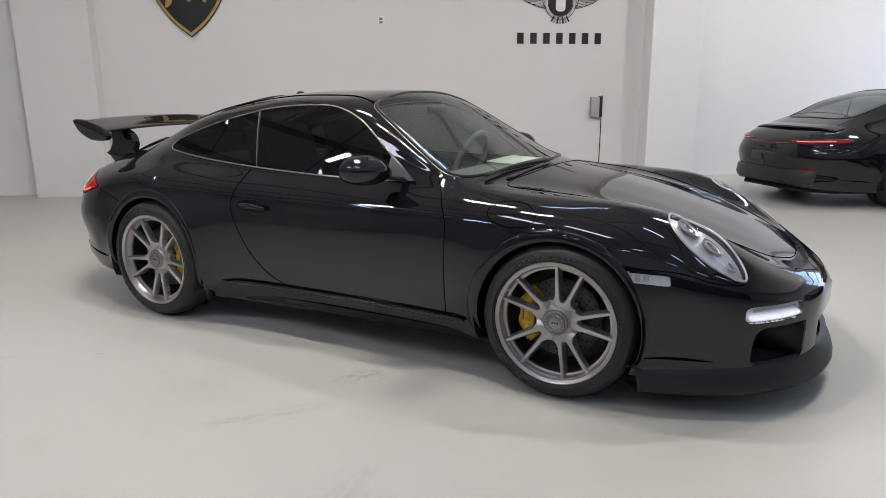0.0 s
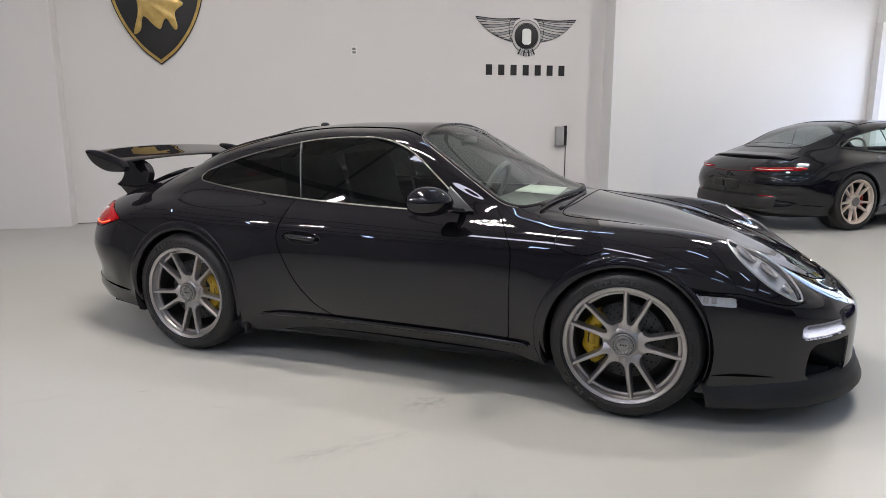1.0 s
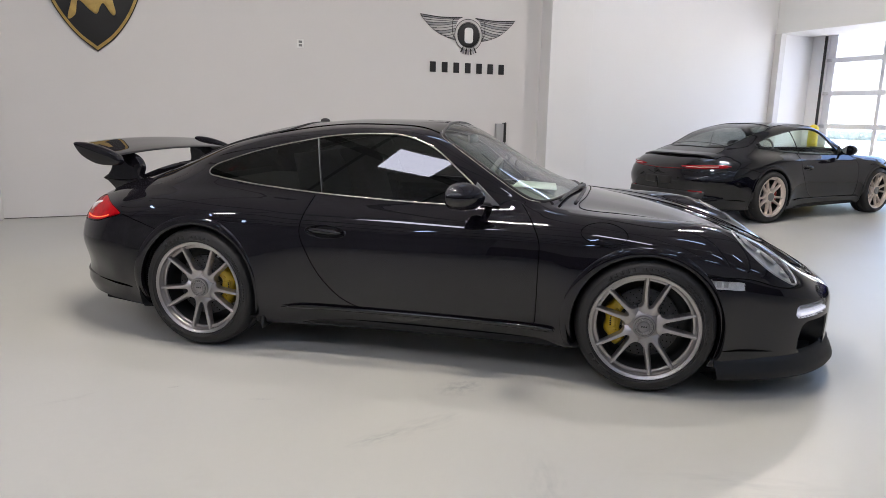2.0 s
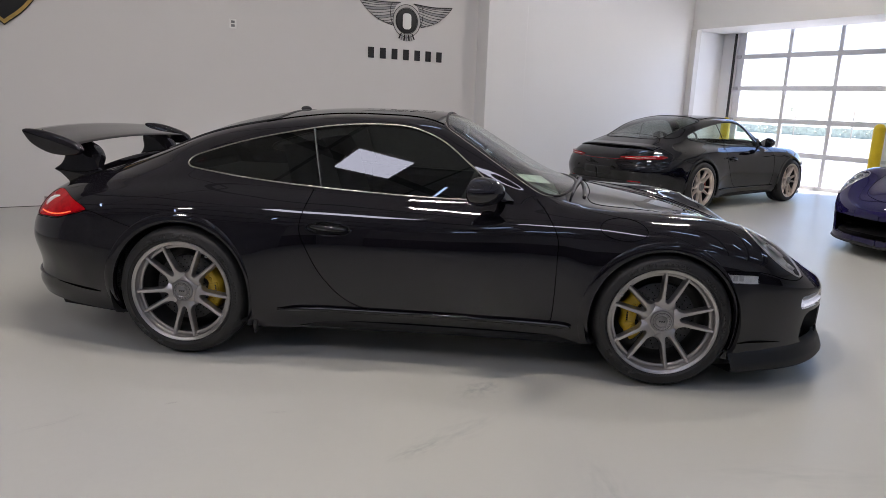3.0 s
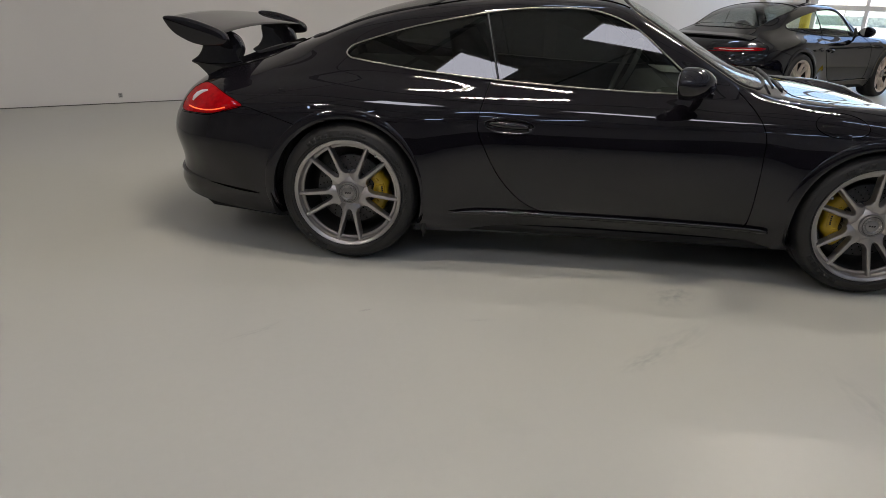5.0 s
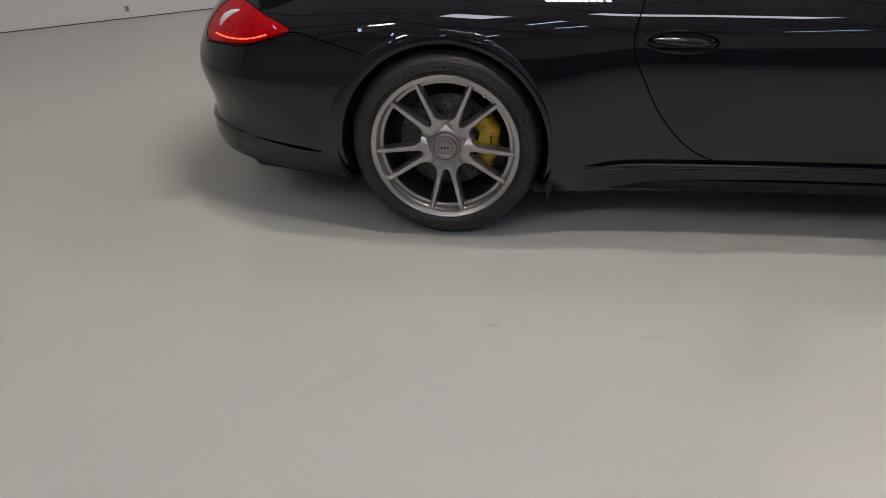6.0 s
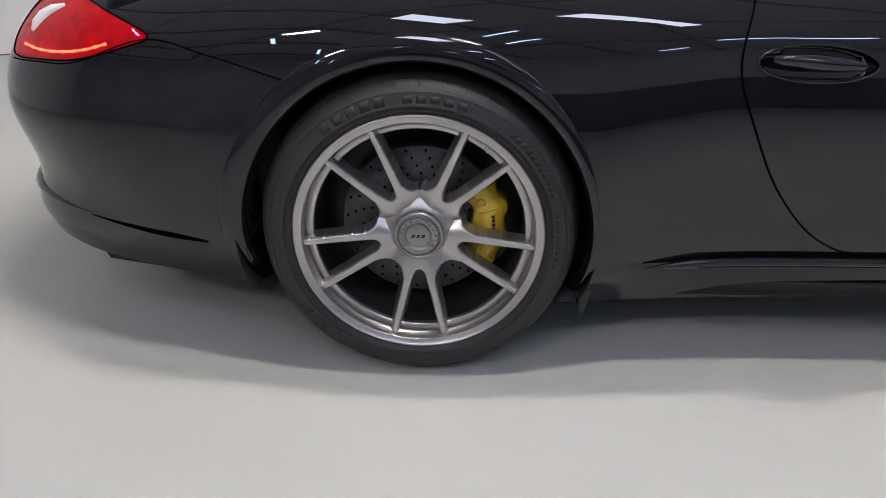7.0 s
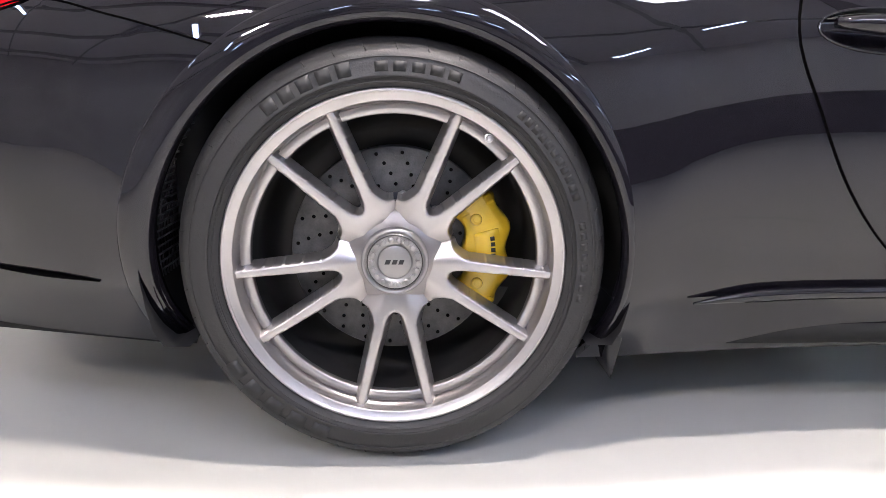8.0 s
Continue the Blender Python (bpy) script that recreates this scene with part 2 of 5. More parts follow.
M_SKYLIGHT = lamp_mat("panel_glow", (0.90, 0.95, 1.0), LAMP * 0.30)

# ---- building helpers ----
def finish(name, bm, material, smooth=True, parent=None, label=""):
    me = bpy.data.meshes.new(name)
    bm.to_mesh(me)
    bm.free()
    for m in (material if isinstance(material, (list, tuple)) else [material]):
        me.materials.append(m)
    if smooth:
        me.shade_smooth()
    ob = new(name, me)
    if parent is not None:
        ob.parent = parent
    if label:
        ob["label"] = label
    return ob


def part(name, bm, material, parent, label="", smooth=True):
    return finish(name, bm, material, smooth, parent, label)


def empty(name, m=None):
    ob = new(name)
    ob.empty_display_size = 0.1
    if m is not None:
        ob.matrix_basis = m
    return ob


def add_box(bm, a, b, bevel=0.0, seg=2):
    lo, hi = [min(p) for p in zip(a, b)], [max(p) for p in zip(a, b)]
    m = Matrix.Translation([(p + q) / 2 for p, q in zip(lo, hi)]) @ Matrix.Diagonal([max(q - p, 1e-4) for p, q in zip(lo, hi)] + [1])
    vs = bmesh.ops.create_cube(bm, size=1.0, matrix=m)["verts"]
    if bevel:
        es = list({e for v in vs for e in v.link_edges})
        bmesh.ops.bevel(bm, geom=es, offset=bevel, segments=seg, affect="EDGES", profile=0.5)
    return bm


def box(a, b, bevel=0.0, seg=2):
    return add_box(bmesh.new(), a, b, bevel, seg)


def add_lathe(bm, profile, seg=64, close=False, m=None):
    """Turns (r, y) points about the y axis."""
    rings = []
    for k in range(seg):
        a = 2 * math.pi * k / seg
        ring = []
        for r, y in profile:
            v = Vector((r * math.cos(a), y, r * math.sin(a)))
            ring.append(bm.verts.new(m @ v if m else v))
        rings.append(ring)
    n = len(profile)
    for k in range(seg):
        a, b = rings[k], rings[(k + 1) % seg]
        for i in range(n if close else n - 1):
            j = (i + 1) % n
            try:
                bm.faces.new((a[i], b[i], b[j], a[j]))
            except ValueError:
                pass
    bmesh.ops.remove_doubles(bm, verts=bm.verts, dist=1e-5)
    bmesh.ops.recalc_face_normals(bm, faces=bm.faces)
    return bm


def lathe(profile, seg=64, close=False, m=None):
    return add_lathe(bmesh.new(), profile, seg, close, m)


def add_tube(bm, pts, r, seg=8, closed=False, caps=True, flat=1.0):
    """A tube along points; r is one radius or one for each point."""
    pts = [Vector(p) for p in pts]
    n = len(pts)
    rad = r if isinstance(r, (list, tuple)) else [r] * n
    up = Vector((0, 0, 1))
    rings = []
    for i, p in enumerate(pts):
        if closed:
            d = pts[(i + 1) % n] - pts[i - 1]
        else:
            d = pts[min(i + 1, n - 1)] - pts[max(i - 1, 0)]
        d.normalize()
        s = d.cross(up)
        if s.length < 1e-3:
            s = d.cross(Vector((0, 1, 0)))
        s.normalize()
        u = s.cross(d)
        rings.append([bm.verts.new(p + rad[i] * (math.cos(2 * math.pi * k / seg) * s + flat * math.sin(2 * math.pi * k / seg) * u)) for k in range(seg)])
    for i in range(n if closed else n - 1):
        a, b = rings[i], rings[(i + 1) % n]
        for k in range(seg):
            bm.faces.new((a[k], a[(k + 1) % seg], b[(k + 1) % seg], b[k]))
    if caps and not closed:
        bm.faces.new(rings[0][::-1])
        bm.faces.new(rings[-1])
    return bm


def tube(pts, r, seg=8, closed=False, flat=1.0):
    bm = add_tube(bmesh.new(), pts, r, seg, closed, True, flat)
    bmesh.ops.recalc_face_normals(bm, faces=bm.faces)
    return bm


def curve_pts(ctrl, n=8, closed=False):
    """A smooth line through control points (Catmull-Rom)."""
    P = [np.array(p, float) for p in ctrl]
    k = len(P)
    out = []
    for i in range(k if closed else k - 1):
        p0, p1, p2, p3 = (P[i - 1] if closed or i else 2 * P[0] - P[1]), P[i], P[(i + 1) % k], (P[(i + 2) % k] if closed or i + 2 < k else 2 * P[-1] - P[-2])
        for j in range(n):
            t = j / n
            out.append(0.5 * (2 * p1 + (p2 - p0) * t + (2 * p0 - 5 * p1 + 4 * p2 - p3) * t * t + (3 * p1 - p0 - 3 * p2 + p3) * t ** 3))
    if not closed:
        out.append(P[-1])
    return np.array(out)


def slab(outline, y0, y1, bevel=0.0, seg=2, axis="y"):
    """A flat outline of (x, z) given thickness from y0 to y1, with rounded edges; axis z: outline of (x, y)."""
    bm = bmesh.new()
    def at(p, d):
        return (p[0], d, p[1]) if axis == "y" else ((p[0], p[1], d) if axis == "z" else (d, p[0], p[1]))
    a = [bm.verts.new(at(p, y0)) for p in outline]
    b = [bm.verts.new(at(p, y1)) for p in outline]
    bm.faces.new(a)
    bm.faces.new(b[::-1])
    n = len(a)
    for i in range(n):
        bm.faces.new((a[i], b[i], b[(i + 1) % n], a[(i + 1) % n]))
    bmesh.ops.recalc_face_normals(bm, faces=bm.faces)
    if bevel:
        rim = [e for e in bm.edges if abs(at_depth(e.verts[0], axis) - at_depth(e.verts[1], axis)) < 1e-6]
        bmesh.ops.bevel(bm, geom=rim, offset=bevel, segments=seg, affect="EDGES", profile=0.5)
    return bm


def at_depth(v, axis):
    return v.co.y if axis == "y" else (v.co.z if axis == "z" else v.co.x)


def ball(centre, radii, seg=24, rings=16):
    bm = bmesh.new()
    bmesh.ops.create_uvsphere(bm, u_segments=seg, v_segments=rings, radius=1.0, matrix=Matrix.Translation(centre) @ Matrix.Diagonal((*radii, 1)))
    return bm


def rounded_rect(cx, cy, w, h, r, n=5):
    out = []
    for sx, sy, a0 in ((1, 1, 0), (-1, 1, 90), (-1, -1, 180), (1, -1, 270)):
        for k in range(n + 1):
            a = radians(a0 + 90 * k / n)
            out.append((cx + sx * (w / 2 - r) + r * math.cos(a), cy + sy * (h / 2 - r) + r * math.sin(a)))
    return out


def signed(poly):
    """Signed distance to a closed outline, negative inside, for arrays of points."""
    A = np.asarray(poly, float)
    B = np.roll(A, -1, axis=0)
    def f(P):
        P = np.atleast_2d(np.asarray(P, float))
        d = np.full(len(P), 1e9)
        inside = np.zeros(len(P), bool)
        for a, b in zip(A, B):
            ab = b - a
            L = max(ab @ ab, 1e-12)
            t = np.clip(((P - a) @ ab) / L, 0, 1)
            q = a + t[:, None] * ab
            d = np.minimum(d, np.hypot(*(P - q).T))
            c = (a[1] > P[:, 1]) != (b[1] > P[:, 1])
            with np.errstate(divide="ignore", invalid="ignore"):
                xi = (b[0] - a[0]) * (P[:, 1] - a[1]) / (b[1] - a[1]) + a[0]
            inside ^= c & (P[:, 0] < xi)
        return np.where(inside, -d, d)
    return f


def cut(bm, f, axes, dom):
    """Cuts the mesh along f = 0, f a signed distance in the two axes given, where dom holds."""
    vs = list(bm.verts)
    co = np.array([v.co[:] for v in vs])
    val = f(co[:, axes])
    val = np.where(np.abs(val) < 4e-4, 4e-4, val)
    ok = dom(co)
    idx = {v: i for i, v in enumerate(vs)}
    es, lo, hi = [], [], []
    for e in bm.edges:
        i, j = idx[e.verts[0]], idx[e.verts[1]]
        if ok[i] and ok[j] and val[i] * val[j] < 0:
            es.append(e)
            lo.append(i)
            hi.append(j)
    if not es:
        return
    a, b = co[lo], co[hi]
    va = val[lo]
    t0, t1 = np.zeros(len(es)), np.ones(len(es))
    for _ in range(14):
        tm = (t0 + t1) / 2
        vm = f((a + (b - a) * tm[:, None])[:, axes])
        same = vm * va > 0
        t0, t1 = np.where(same, tm, t0), np.where(same, t1, tm)
    made = []
    for e, i, t in zip(es, lo, t0):
        v0 = vs[i]
        _, v = bmesh.utils.edge_split(e, v0, float(min(max(t, 0.001), 0.999)))
        made.append(v)
    bmesh.ops.connect_verts(bm, verts=made)

# ---- car body ----
# stations: x, sill z, half width, z of widest, then (half width, z) of shoulder, crown, glass middle, rail, top, and the centre's z
BODY = (
    (-2.285, .245, .01, .40, .009, .50, .008, .525, .006, .54, .004, .548, .002, .552, .553),
    (-2.262, .24, .32, .41, .31, .52, .25, .565, .20, .59, .14, .603, .07, .608, .610),
    (-2.200, .225, .545, .43, .515, .575, .42, .645, .33, .675, .23, .692, .12, .700, .703),
    (-2.105, .21, .680, .45, .632, .635, .53, .725, .42, .760, .30, .778, .15, .788, .792),
    (-2.000, .20, .760, .47, .705, .670, .605, .765, .48, .806, .34, .828, .17, .840, .846),
    (-1.800, .19, .845, .52, .792, .712, .675, .805, .54, .856, .40, .886, .20, .903, .909),
    (-1.500, .175, .890, .57, .838, .745, .700, .852, .565, .925, .445, .972, .23, .999, 1.008),
    (-1.1775, .155, .904, .59, .858, .768, .712, .888, .610, .985, .510, 1.080, .28, 1.133, 1.148),
    (-.800, .150, .884, .57, .842, .768, .722, .873, .645, 1.02, .560, 1.145, .32, 1.212, 1.226),
    (-.400, .150, .855, .55, .818, .755, .728, .855, .660, 1.04, .575, 1.186, .33, 1.240, 1.258),
    (.000, .155, .848, .54, .813, .750, .730, .846, .665, 1.03, .580, 1.176, .34, 1.238, 1.257),
    (.100, .155, .848, .54, .813, .750, .731, .842, .667, 1.010, .584, 1.146, .345, 1.216, 1.240),
    (.300, .158, .850, .54, .816, .750, .733, .836, .672, .948, .610, 1.042, .36, 1.108, 1.136),
    (.500, .160, .853, .545, .820, .752, .737, .830, .692, .880, .668, .920, .39, .990, 1.022),
    (.660, .162, .857, .55, .824, .752, .745, .824, .705, .845, .655, .860, .38, .912, .936),
    (.800, .165, .863, .56, .830, .752, .748, .816, .675, .834, .560, .846, .31, .876, .890),
    (1.000, .170, .877, .58, .845, .745, .752, .808, .635, .822, .485, .818, .26, .840, .850),
    (1.1775, .170, .884, .59, .850, .732, .748, .800, .632, .814, .475, .795, .25, .812, .822),
    (1.400, .160, .869, .57, .835, .692, .735, .784, .620, .802, .470, .756, .24, .764, .772),
    (1.600, .145, .826, .52, .796, .632, .705, .730, .605, .757, .450, .700, .23, .704, .710),
    (1.800, .135, .738, .45, .714, .548, .632, .618, .535, .642, .405, .622, .20, .626, .630),
    (1.955, .130, .610, .40, .592, .482, .524, .528, .440, .545, .330, .550, .17, .556, .558),
    (2.062, .130, .455, .37, .442, .438, .392, .472, .330, .487, .250, .495, .13, .500, .502),
    (2.120, .130, .300, .35, .291, .415, .260, .440, .220, .452, .165, .458, .08, .462, .463),
    (2.160, .130, .010, .33, .009, .395, .008, .405, .006, .410, .004, .414, .002, .416, .417),
)


def pchip(s, y, q):
    """Monotone cubic interpolation."""
    s, y, q = (np.asarray(v, float) for v in (s, y, q))
    h, d = np.diff(s), np.diff(y) / np.diff(s)
    m = np.zeros(len(s))
    for i in range(1, len(s) - 1):
        if d[i - 1] * d[i] > 0:
            w1, w2 = 2 * h[i] + h[i - 1], h[i] + 2 * h[i - 1]
            m[i] = (w1 + w2) / (w1 / d[i - 1] + w2 / d[i])
    m[0], m[-1] = d[0], d[-1]
    k = np.clip(np.searchsorted(s, q) - 1, 0, len(s) - 2)
    t = (q - s[k]) / h[k]
    return ((1 + 2 * t) * (1 - t) ** 2 * y[k] + t * (1 - t) ** 2 * h[k] * m[k] + t * t * (3 - 2 * t) * y[k + 1] + t * t * (t - 1) * h[k] * m[k + 1])


# height of the widest line along the car, low beside the wheel openings, and the swell of the wings there
WAIST = ((-2.0, .48), (-1.85, .525), (-1.66, .535), (-1.60, .50), (-1.55, .43), (-1.50, .38), (-.86, .38), (-.80, .42), (-.73, .51), (-.65, .558), (-.56, .58), (-.3, .595),
         (.45, .595), (.62, .585), (.74, .54), (.82, .44), (.88, .40), (1.46, .40), (1.52, .45), (1.60, .50), (1.70, .49), (1.80, .45))
SWELL = ((-1.8, 0), (-1.5, .008), (-1.1775, .010), (-.84, .018), (-.74, .010), (-.6, .002), (-.5, 0), (.5, 0), (.7, .002), (.82, .012), (1.1775, .008), (1.46, .008), (1.62, 0))


def body_half(rows, n_long=190):
    """One half (y <= 0) of the shell, as a mesh."""
    R = np.array(rows)
    s = np.r_[0, np.cumsum(np.hypot(np.diff(R[:, 0]), np.diff(R[:, 2])))]
    q = np.linspace(0, s[-1], n_long)
    fine = np.linspace(0, s[-1], 1600)
    cols = []
    for c in range(R.shape[1]):
        v = pchip(s, R[:, c], fine)
        k = np.exp(-0.5 * (np.arange(-60, 61) / 18.0) ** 2)
        k /= k.sum()
        pad = np.r_[2 * v[0] - v[60:0:-1], v, 2 * v[-1] - v[-2:-62:-1]]
        cols.append(np.interp(q, fine, np.convolve(pad, k, "valid")))
    xs = cols[0]
    mid_x = (xs > WAIST[0][0]) & (xs < WAIST[-1][0])
    cols[3] = np.where(mid_x, pchip([p[0] for p in WAIST], [p[1] for p in WAIST], np.clip(xs, -1.999, 1.799)), cols[3])
    cols[2] = cols[2] + np.interp(xs, [p[0] for p in SWELL], [p[1] for p in SWELL])
    bm = bmesh.new()
    grid = []
    ease = lambda v: min(max(v, 0.0), 1.0) ** 2 * (3 - 2 * min(max(v, 0.0), 1.0))
    for row in np.array(cols).T:
        x, z0, W, zw = row[:4]
        crease = 0.85 * ease((x + 1.40) / 0.30) * ease((0.66 - x) / 0.20)
        zl = z0 + 0.42 * (zw - z0)
        tuck = 0.90 + 0.075 * ease((x - 1.25) / 0.3)
        ctrl = [(W * tuck, z0), (W * 0.978, zl), (W, zw)] + [(row[4 + 2 * i], row[5 + 2 * i]) for i in range(5)] + [(0.0, row[14])]
        # mirrored end point for a level centre line
        C = np.array(ctrl + [(-ctrl[-2][0], ctrl[-2][1])])
        pts = []
        counts = (5, 10, 13, 9, 9, 9, 9, 7)
        for i in range(8):
            p0 = C[i - 1] if i else 2 * C[0] - C[1]
            p1, p2, p3 = C[i], C[i + 1], C[i + 2]
            if i == 4:
                p0 = p0 + crease * (2 * p1 - p2 - p0)
            if i == 3:
                p3 = p3 + crease * (2 * p2 - p1 - p3)
            k0, k1, k2 = (max(np.linalg.norm(b - a), 1e-6) ** 0.5 for a, b in ((p0, p1), (p1, p2), (p2, p3)))
            m1 = (p1 - p0) / k0 - (p2 - p0) / (k0 + k1) + (p2 - p1) / k1
            m2 = (p2 - p1) / k1 - (p3 - p1) / (k1 + k2) + (p3 - p2) / k2
            m1, m2 = m1 * k1, m2 * k1
            for j in range(counts[i]):
                t = j / counts[i]
                pts.append((2 * t ** 3 - 3 * t * t + 1) * p1 + (t ** 3 - 2 * t * t + t) * m1 + (-2 * t ** 3 + 3 * t * t) * p2 + (t ** 3 - t * t) * m2)
        pts.append(C[8])
        if x < -1.70:
            # the lower bumper is set in under its crease
            deep = ease((-1.70 - x) / 0.22)
            pts = [(p[0] - 0.024 * deep * ease((0.548 - p[1]) / 0.17) * ease((p[1] - 0.25) / 0.12) * min(p[0] / 0.3, 1), p[1]) for p in pts]
        under = 0.026 * ease((-1.86 - x) / 0.2)
        grid.append([bm.verts.new((x + under * ease((0.548 - p[1]) / 0.17) * ease((p[1] - 0.25) / 0.12), -max(p[0], 0.0), p[1])) for p in pts])
        grid[-1][-1].co.y = 0.0
    for a, b in zip(grid, grid[1:]):
        for i in range(len(a) - 1):
            bm.faces.new((a[i], b[i], b[i + 1], a[i + 1]))
    bmesh.ops.remove_doubles(bm, verts=bm.verts, dist=1e-5)
    bmesh.ops.recalc_face_normals(bm, faces=bm.faces)
    if sum(f.normal.z for f in bm.faces if f.calc_center_median().z > 0.7) < 0:
        bmesh.ops.reverse_faces(bm, faces=bm.faces)
    return bm


FRONT_ARCH = (1.174, 0.324, 0.343)
REAR_ARCH = (-1.183, 0.328, 0.357)
DLO = curve_pts([(-1.234, .953), (-1.220, .978), (-1.165, 1.004), (-.941, 1.074), (-.707, 1.127), (-.475, 1.168), (-.245, 1.182), (-.073, 1.172), (.085, 1.115), (.230, 1.005),
                 (.36, .895), (.39, .862), (.33, .845), (.158, .843), (-.123, .849), (-.517, .868), (-.855, .893), (-1.051, .914), (-1.15, .926), (-1.208, .934)], 8, True)
SCREEN = curve_pts([(.805, -.10), (.805, 0), (.802, .10), (.785, .22), (.745, .42), (.69, .575), (.64, .640), (.57, .656), (.42, .620), (.29, .581), (.17, .545), (.11, .51), (.085, .42), (.068, .2), (.065, 0), (.066, -.1)], 8, True)
REARGLASS = curve_pts([(-.78, -.2), (-.78, 0), (-.785, .2), (-.81, .38), (-.87, .452), (-1.1, .44), (-1.35, .41), (-1.45, .375), (-1.5, .28), (-1.52, 0), (-1.52, -.2)], 8, True)
WIDEGLASS = curve_pts([(-.70, -.2), (-.70, 0), (-.71, .2), (-.74, .40), (-.82, .485), (-1.1, .49), (-1.4, .465), (-1.60, .43), (-1.68, .33), (-1.71, .15), (-1.71, 0), (-1.71, -.2)], 8, True)
BONNET = curve_pts([(.87, -.2), (.87, 0), (.858, .3), (.83, .50), (.865, .60), (1.0, .592), (1.2, .550), (1.5, .475), (1.75, .41), (1.90, .33), (1.975, .20), (2.0, .1), (2.005, 0), (2.005, -.15)], 8, True)
ENGINE_LID = curve_pts([(-1.56, -.2), (-1.56, 0), (-1.565, .3), (-1.60, .44), (-1.70, .50), (-1.90, .49), (-1.99, .42), (-2.02, .2), (-2.025, 0), (-2.025, -.2)], 8, True)
DOOR = [tuple(p) for p in curve_pts([(-.53, .90), (-.555, .81), (-.582, .68), (-.535, .56), (-.465, .44), (-.368, .338), (-.265, .287), (-.14, .274)], 6)] + \
       [tuple(p) for p in curve_pts([(.62, .265), (.655, .285), (.664, .36), (.668, .60), (.664, .70), (.62, .79), (.55, .87), (.5, .9)], 6)]
NOSE = [(1.30, .0), (1.42, .575)] + [tuple(p) for p in curve_pts([(1.43, .590), (1.62, .580), (1.74, .545), (1.82, .530), (1.88, .54)], 5)] + [(1.95, .60), (2.3, .75), (2.3, 0)]
TAIL = [(-1.30, .0), (-1.36, .625), (-1.467, .655), (-1.578, .684), (-1.705, .706), (-1.87, .655), (-1.98, .645), (-2.09, .637), (-2.4, .62), (-2.4, .0)]
TAILLAMP = curve_pts([(-1.700, .714), (-1.81, .752), (-1.94, .782), (-2.03, .757), (-2.088, .70), (-2.096, .655), (-2.06, .645), (-1.98, .650), (-1.87, .660), (-1.75, .690)], 6, True)


def ellipse(cx, cy, a, b, deg, n=48):
    c, s = math.cos(radians(deg)), math.sin(radians(deg))
    return [(cx + a * math.cos(t) * c - b * math.sin(t) * s, cy + a * math.cos(t) * s + b * math.sin(t) * c) for t in (2 * math.pi * k / n for k in range(n))]


HEADLAMP = curve_pts([(1.555, -.63), (1.575, -.575), (1.64, -.548), (1.74, -.570), (1.82, -.617), (1.852, -.652), (1.84, -.677), (1.80, -.702), (1.73, -.730), (1.656, -.738), (1.60, -.723), (1.565, -.685)], 5, True)
INTAKE = rounded_rect(-.54, .278, .225, .160, .035)
MIDINTAKE = rounded_rect(0, .265, .62, .14, .03)
HANDLE_CUP = ellipse(-.438, .683, .113, .033, -2, 40)
NOSE_VENT = curve_pts([(2.010, -.12), (2.011, 0), (2.004, .12), (1.985, .22), (1.955, .29), (1.965, .318), (1.995, .305), (2.03, .23), (2.052, .12), (2.060, 0), (2.058, -.12)], 5, True)
TANK_FLAP = ellipse(.968, .752, .108, .047, -3)


def mirror_copy(src):
    bm = src.copy()
    for v in bm.verts:
        v.co.y = -v.co.y
    bmesh.ops.reverse_faces(bm, faces=bm.faces)
    return bm


def shell_normals(bm):
    bm.normal_update()
    out = {}
    for v in bm.verts:
        n = v.normal.copy()
        if abs(v.co.y) < 1e-4:
            n.y = 0
            n.normalize()
        out[tuple(round(c, 5) for c in v.co)] = n
    return out


def take(bm, test):
    """Copies the faces for which test holds into a new mesh."""
    keep = bmesh.new()
    made = {}
    for f in bm.faces:
        if test(f):
            vs = []
            for v in f.verts:
                if v not in made:
                    made[v] = keep.verts.new(v.co)
                vs.append(made[v])
            try:
                keep.faces.new(vs)
            except ValueError:
                pass
    return keep


def panel(name, bm, material, parent, normals, label="", turn_in=0.0):
    """A body panel with the normals of the whole shell; turn_in: depth of the edge folded inwards."""
    if turn_in:
        rim = [e for e in bm.edges if len(e.link_faces) == 1 and not all(abs(v.co.y) < 1e-4 for v in e.verts)]
        ext = bmesh.ops.extrude_edge_only(bm, edges=rim)["geom"]
        for v in ext:
            if isinstance(v, bmesh.types.BMVert):
                n = normals.get(tuple(round(c, 5) for c in v.co))
                if n is not None:
                    v.co -= turn_in * n
    ob = part(name, bm, material, parent, label)
    me = ob.data
    arr = []
    for v in me.vertices:
        n = normals.get(tuple(round(c, 5) for c in v.co))
        arr.append(tuple(n) if n is not None else (0, 0, 0))
    me.normals_split_custom_set_from_vertices(arr)
    return ob


